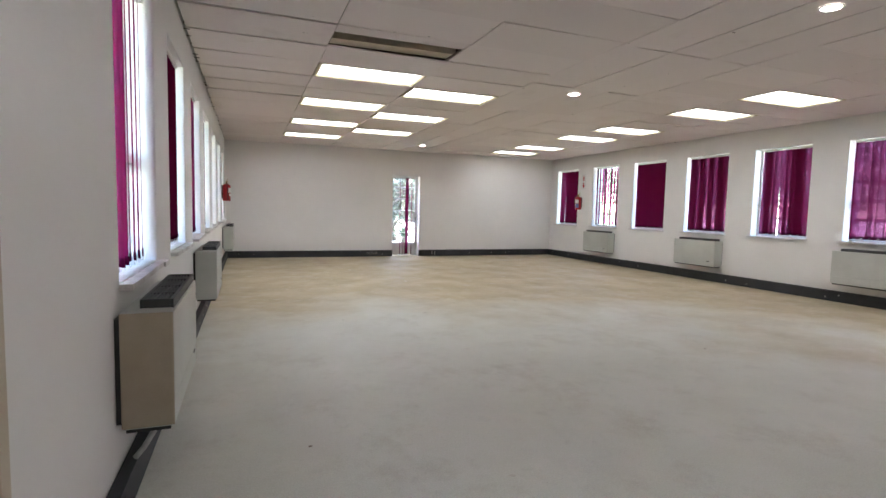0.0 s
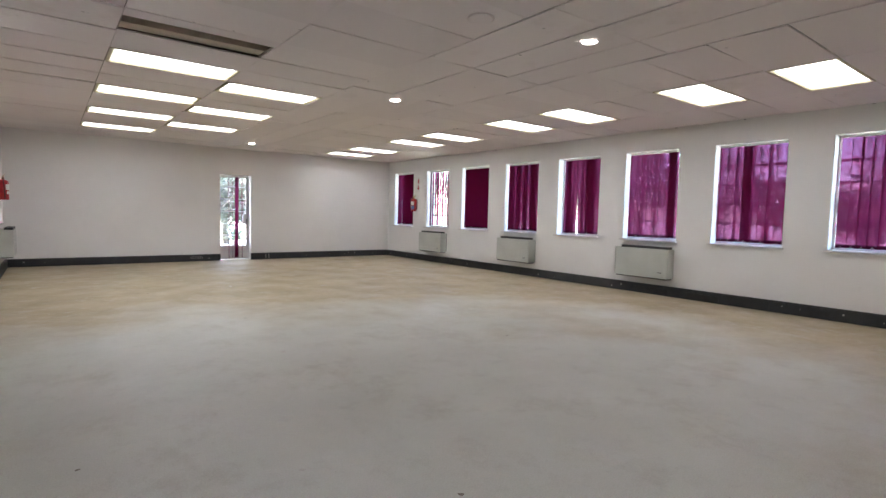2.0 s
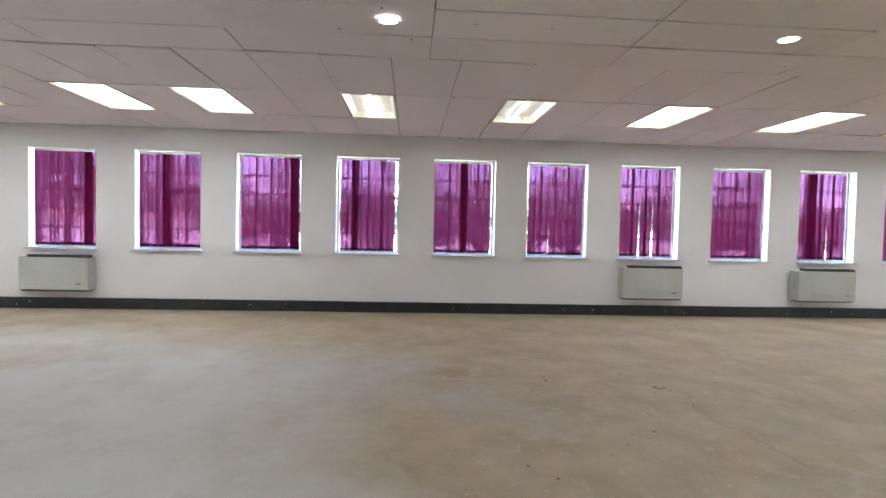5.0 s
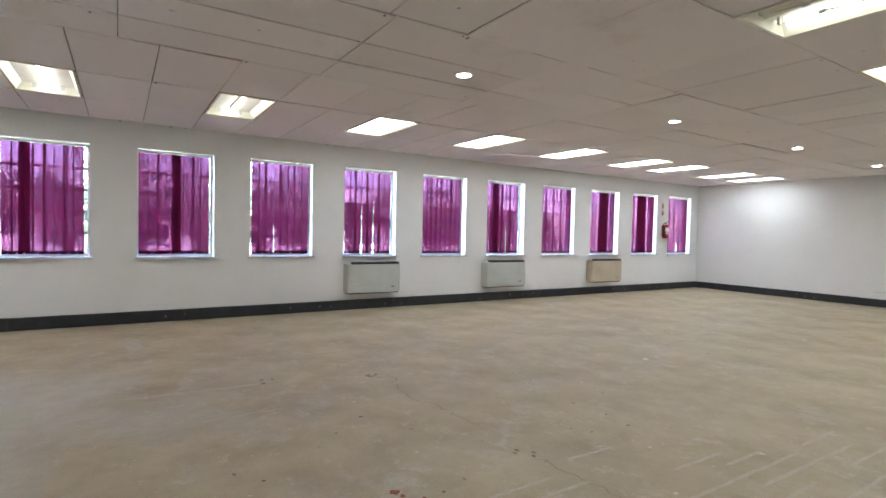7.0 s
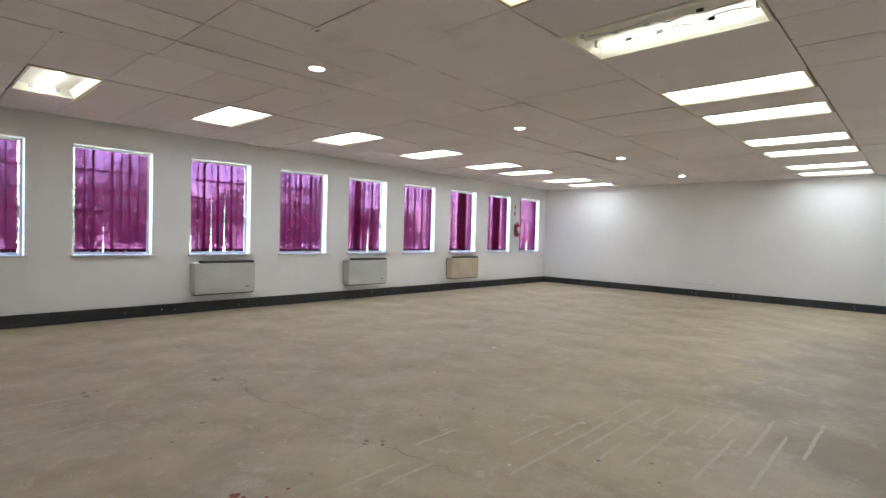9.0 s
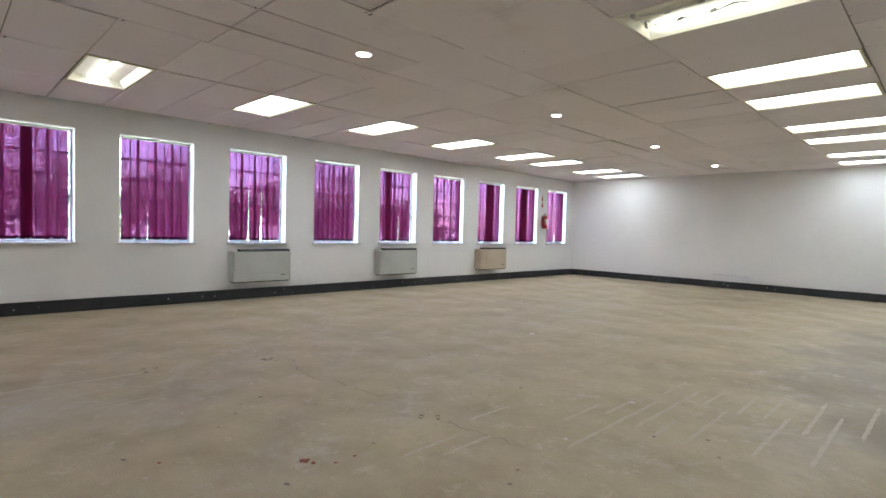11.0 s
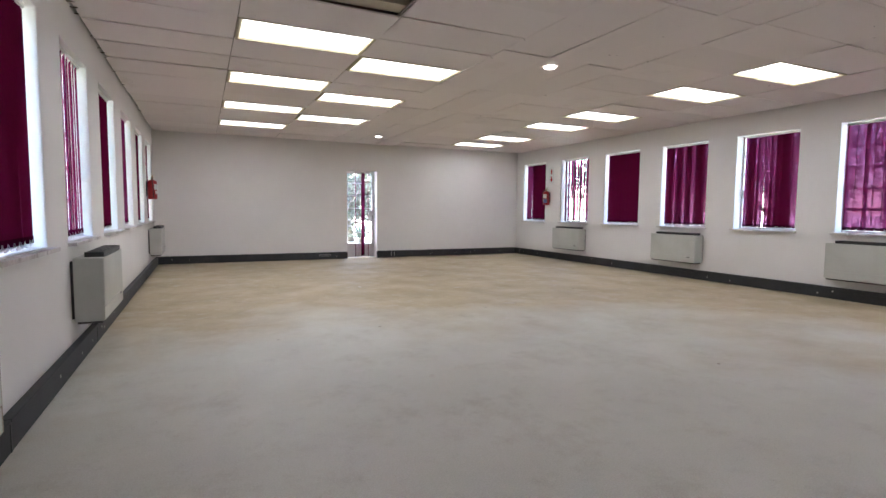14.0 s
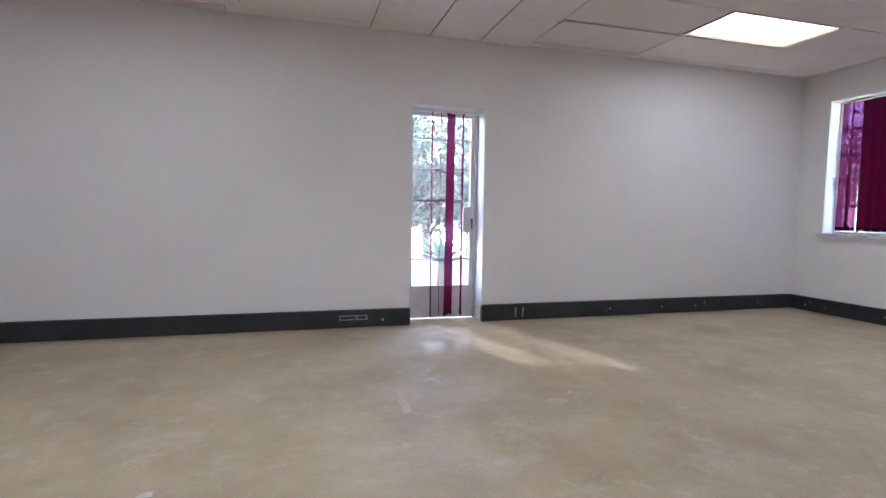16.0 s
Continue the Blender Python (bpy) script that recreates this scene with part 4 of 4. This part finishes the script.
def fire_sign(m):
    """White plate 0.19 x 0.40 with a red cylinder sign over a red arrow that points down."""
    s = thing("fire_sign", m, "white sign plate with a red extinguisher over a red arrow", "sign", "extinguisher signs")
    bm = bmesh.new()
    box(bm, -0.095, 0.095, 0.002, 0.007, 0.0, 0.40, 0.002)
    part("plate", bm, WHITE, s)

    def flat(name, pts):
        b = bmesh.new()
        f = b.faces.new([b.verts.new((x, 0.0075, z)) for x, z in pts])
        ex = bmesh.ops.extrude_face_region(b, geom=[f])
        for v in ex["geom"]:
            if isinstance(v, bmesh.types.BMVert):
                v.co.y += 0.001
        part(name, b, SIGN_RED, s, "red pictogram")
    flat("pictogram", [(-0.026, 0.225), (0.026, 0.225), (0.026, 0.32), (0.018, 0.338), (0.010, 0.345), (0.010, 0.36), (-0.010, 0.36), (-0.010, 0.345), (-0.018, 0.338), (-0.026, 0.32)])
    flat("arrow", [(0.0, 0.035), (0.062, 0.10), (0.022, 0.10), (0.022, 0.175), (-0.022, 0.175), (-0.022, 0.10), (-0.062, 0.10)])
    return s


text = "red fire extinguisher on a bracket by a window"
extinguisher(pose(XR, 11.90, 1.345, 0, 0, -90) @ pose(0, 0, 0, 0, 0, 180), text)
extinguisher(pose(XR, -12.56, 1.345, 0, 0, 90), text)
extinguisher(pose(XL, 11.88, 1.345, 0, 0, -90), text)
fire_sign(pose(XR, 11.825, 1.89, 0, 0, 90))
fire_sign(pose(XR, -12.54, 1.89, 0, 0, 90))
fire_sign(pose(XL, 11.82, 1.89, 0, 0, -90))

# traces of removed units: thin strips on the walls
for nm, m, w in (("trim", pose(XR, 2.25, 0.232, 0, 0, -90), 0.9), ("trim", pose(XR, -0.79, 0.236, 0, 0, -90), 0.95), ("trim", pose(XR - 4.0, YB, 0.30, 0, 0, 180) @ pose(0.0, 0, 0), 0.8)):
    bm = bmesh.new()
    box(bm, 0, w, -0.006 if w != 0.8 else -0.028, 0.001, 0.0, 0.010 if w != 0.8 else 0.035, 0.002)
    t = structure(nm, bm, WHITE if w == 0.8 else PAINT, label="thin painted strip left from a removed unit", category="wall strip")
    t.matrix_world = m


# ---- floor wear ----
def ribbon(pts, width, z=0.0012):
    bm, prev = bmesh.new(), None
    for i, (x, y) in enumerate(pts):
        a, b = Vector(pts[max(0, i - 1)]), Vector(pts[min(len(pts) - 1, i + 1)])
        d = (b - a).normalized()
        w = width * rng.uniform(0.8, 1.15) * (0.35 if i in (0, len(pts) - 1) else 1.0) / 2
        pair = (bm.verts.new((x - d.y * w, y + d.x * w, z)), bm.verts.new((x + d.y * w, y - d.x * w, z)))
        if prev:
            bm.faces.new((prev[0], prev[1], pair[1], pair[0]))
        prev = pair
    return bm


def wander(a, b, n, sway):
    return [(a[0] + (b[0] - a[0]) * k / n + rng.gauss(0, sway), a[1] + (b[1] - a[1]) * k / n + rng.gauss(0, sway)) for k in range(n + 1)]


for a, b, n, s, w in (((4.75, -2.80), (4.15, -2.62), 7, 0.03, 0.007), ((4.15, -2.62), (3.25, -2.78), 11, 0.035, 0.007), ((2.64, -2.75), (2.05, -2.79), 8, 0.02, 0.006)):
    part("floor_crack", ribbon(wander(a, b, n, s), w), CRACK, floor, "thin crack in the screed")
STREAKS = [(2.39, -2.2, -2.65), (2.26, -2.4, -2.8), (2.11, -3.35, -3.85), (1.99, -3.7, -4.1), (1.86, -3.0, -4.3), (1.90, -4.45, -4.95), (1.74, -3.6, -4.78), (1.60, -3.5, -3.95), (1.60, -4.4, -4.95),
           (1.43, -3.6, -4.45), (1.37, -4.4, -5.0), (1.22, -4.45, -5.0), (1.10, -3.7, -4.6), (0.97, -4.3, -5.2), (0.84, -3.8, -4.9), (0.70, -4.5, -5.4), (2.52, -2.9, -3.3)]
for x, y0, y1 in STREAKS:
    part("glue_streak", ribbon(wander((x, y0), (x + rng.gauss(0, 0.012), y1), 14, 0.0025), 0.026), FILL, floor, "pale scraped glue streak")


def blotch(x, y, r, mat_, name, label, z=0.0014, n=11, long=1.0, turn=0.0):
    bm = bmesh.new()
    pts = []
    for k in range(n):
        a, q = k * math.tau / n, r * rng.uniform(0.55, 1.15)
        px, py = q * math.cos(a) * long, q * math.sin(a)
        pts.append(bm.verts.new((x + px * math.cos(turn) - py * math.sin(turn), y + px * math.sin(turn) + py * math.cos(turn), z)))
    bm.faces.new(pts)
    part(name, bm, mat_, floor, label)


for y in (6.76, 8.23, 9.71, 11.17):
    turned, kept = rng.uniform(-0.3, 0.3), rng.getstate()
    # Flat dark shape behind the fill paints the shaded rim of a broken recess.
    blotch(4.21, y, 0.076, CRACK, "floor_chip", "broken edge of a floor outlet, its shade painted dark", 0.0010, 7, 1.25, turned)
    rng.setstate(kept)
    blotch(4.206, y - 0.005, 0.072, FILL, "floor_chip", "filled floor outlet", 0.0022, 7, 1.25, turned)
blotch(2.81, 8.80, 0.075, PALE, "plaster_crumb", "pale flat plaster crumb", 0.004, 8, 0.3)
blotch(7.15, -0.70, 0.10, FILL, "scrape_mark", "pale scraped patch", 0.001, 12, 5.5, 0.06)
for a, b, w in (((5.0, -0.6), (4.95, -1.7), 0.035), ((4.2, -0.5), (4.25, -1.65), 0.02), ((3.34, 11.6), (3.32, 11.2), 0.05)):
    part("glue_streak", ribbon(wander(a, b, 16, 0.006), w), FILL, floor, "pale scraped glue streak")
for x, y, rr in ((2.68, -1.80, 0.030), (2.63, -1.82, 0.018), (2.56, -1.91, 0.013), (2.56, -2.03, 0.014), (3.14, -1.24, 0.014)):
    blotch(x, y, rr, RUST, "brick_crumb", "red brick crumb", 0.005)
for _ in range(70):
    x, y = rng.uniform(0.2, 8.2), rng.uniform(-9, 12.5)
    if rng.random() < 0.5:
        blotch(x, y, rng.uniform(0.01, 0.022), CRACK, "floor_crumb", "dark crumb on the screed", 0.003, 6)
    else:
        blotch(x, y, rng.uniform(0.012, 0.035), PALE, "scrape_mark", "pale scraped patch", 0.0008, 10, rng.uniform(0.5, 2.5), rng.uniform(0, 3))

for _ in range(55):
    x, y = rng.uniform(1.2, 5.2), rng.uniform(-4.2, -0.6)
    blotch(x, y, rng.uniform(0.006, 0.016), CRACK if rng.random() < 0.7 else PALE, "floor_crumb", "small crumb on the screed", 0.003, 6, rng.uniform(0.8, 1.6), rng.uniform(0, 3))
for x, y, n in ((4.72, -2.62, 5), (2.66, -2.72, 4), (5.0, -1.68, 3)):
    for _ in range(n):
        blotch(x + rng.gauss(0, 0.06), y + rng.gauss(0, 0.05), rng.uniform(0.012, 0.03), CRACK, "floor_chip", "dark chipped spot in the screed", 0.002, 7, rng.uniform(1.0, 1.8), rng.uniform(0, 3))

# ---- outdoors ----
bm = bmesh.new()
vs = [bm.verts.new(v) for v in ((-600, -600, -0.16), (600, -600, -0.16), (600, 600, -0.16), (-600, 600, -0.16))]
bm.faces.new(vs)
structure("ground", bm, GROUND, label="bright dry ground outside", category="ground")


def tree(m, seed, high, leaves=330):
    r = random.Random(seed)
    t = thing("tree", m, "leafy green tree outside, some added only to cut light", "tree", "garden trees")
    bm = bmesh.new()
    rod(bm, (0, 0, 0), (0.1, 0, high * 0.4), 0.16, 0.10, 9)
    tips = []
    for k in range(9):
        a = k * 2.4 + r.uniform(-0.4, 0.4)
        b0 = (0.1 * k / 9, 0, high * (0.22 + 0.02 * k))
        b1 = (math.cos(a) * high * r.uniform(0.18, 0.34), math.sin(a) * high * r.uniform(0.18, 0.34), high * r.uniform(0.45, 0.92))
        rod(bm, b0, b1, 0.06, 0.02, 6)
        tips.append(Vector(b1))
    part("trunk", bm, BARK, t)
    verts, faces = [], []
    for tip in tips + [Vector((0, 0, high * 0.9)), Vector((0, 0, high * 0.6))]:
        for _ in range(leaves):
            c = tip + Vector((r.gauss(0, 1), r.gauss(0, 1), r.gauss(0, 0.8))) * high * 0.095
            a, b = Vector((r.gauss(0, 1), r.gauss(0, 1), r.gauss(0, 1))).normalized(), Vector((r.gauss(0, 1), r.gauss(0, 1), r.gauss(0, 1))).normalized()
            s = r.uniform(0.06, 0.12)
            i = len(verts)
            verts += [c - a * s, c + b * s * 0.5, c + a * s, c - b * s * 0.5]
            faces.append((i, i + 1, i + 2, i + 3))
    me = bpy.data.meshes.new("crown")
    me.from_pydata([tuple(v) for v in verts], [], faces)
    me.materials.append(LEAF)
    part("crown", me, None, t)
    return t


first = tree(pose(24.5, 9.0, -0.16), 1, 4.8)
second = tree(pose(25.5, 4.5, -0.16), 2, 5.2)
# Those at x 12 to 14 are added to darken the first east blinds.
# Trees at x -4 to -6 are unseen, added to dim the west reveals.
for x, y, a, src in ((24.0, 14.6, 70, first), (25.5, 0.6, 160, first), (24.2, -3.8, 20, second), (26.8, -8.6, 250, first), (25.6, 20.0, 120, second), (24.4, -13.0, 200, second), (26.0, -18.0, 10, first), (26.5, 11.8, 33, second), (27.5, -1.4, 80, second), (27.0, -5.8, 310, first), (-22.5, 14.0, 40, second), (-23.0, 24.5, 200, first), (3.3, 19.2, 90, second), (5.2, 20.4, 15, first), (7.6, 21.0, 130, second), (28.5, 28.6, 300, second), (-0.8, 24.5, 60, first), (13.2, 9.0, 140, second), (13.6, 12.9, 230, first), (12.6, 17.6, 310, second), (-5.0, 6.6, 20, second), (-5.6, 10.8, 110, first), (-5.0, 15.0, 250, second), (-5.4, 3.0, 310, first), (-4.6, 8.8, 190, second), (-4.3, 12.8, 15, first)):
    copy_thing(src, pose(x, y, -0.16, 0, 0, a))
# Tall dense crowns, added to filter the sun that reaches the door.
tall = tree(pose(2.6, 19.6, -0.16, 0, 0, 20), 9, 9.5, 1500)
for x, y, a in ((1.4, 22.6, 140),):
    copy_thing(tall, pose(x, y, -0.16, 0, 0, a))
bush = tree(pose(5.3, 21.6, -0.16, 0, 0, 40), 5, 2.5)
for x, y, a in [(6.3, 22.4, 160), (7.3, 21.7, 280), (8.5, 22.6, 20)] + [(20.0 + 0.5 * math.sin(k * 1.9), 6.5 - 1.9 * k, k * 77) for k in range(14)]:
    copy_thing(bush, pose(x, y, -0.16, 0, 0, a))
plant = thing("agave_plant", pose(4.95, 16.3, -0.16), "spiky grey-green agave plant outside the door", "plant")
bm = bmesh.new()
rod(bm, (0, 0, 0), (0.03, 0, 0.55), 0.09, 0.07, 9)
part("stem", bm, BARK, plant)
for k in range(26):
    a, tilt = k * 2.4, 0.25 + 0.95 * (k % 9) / 9
    d = Vector((math.cos(a), math.sin(a), 0))
    bm, prev = bmesh.new(), None
    for j in range(6):
        s = j / 5
        p = Vector((0.03, 0, 0.5)) + d * (0.62 * s * math.cos(tilt)) + Vector((0, 0, 0.68 * s * math.sin(tilt) - 0.10 * s * s))
        w = 0.055 * (1 - s) ** 0.7 + 0.003
        side = Vector((-d.y, d.x, 0)) * w
        pair = (bm.verts.new(p - side), bm.verts.new(p + side), bm.verts.new(p - Vector((0, 0, w * 0.6))))
        if prev:
            for u, v in ((0, 1), (1, 2), (2, 0)):
                bm.faces.new((prev[u], prev[v], pair[v], pair[u]))
        prev = pair
    part("leaf", bm, AGAVE, plant)

# ---- plan units to metres ----
for ob in scene.objects:
    if ob.type in ("MESH", "EMPTY"):
        ob.location = ob.location * UNIT
for me in bpy.data.meshes:
    me.transform(Matrix.Scale(UNIT, 4))
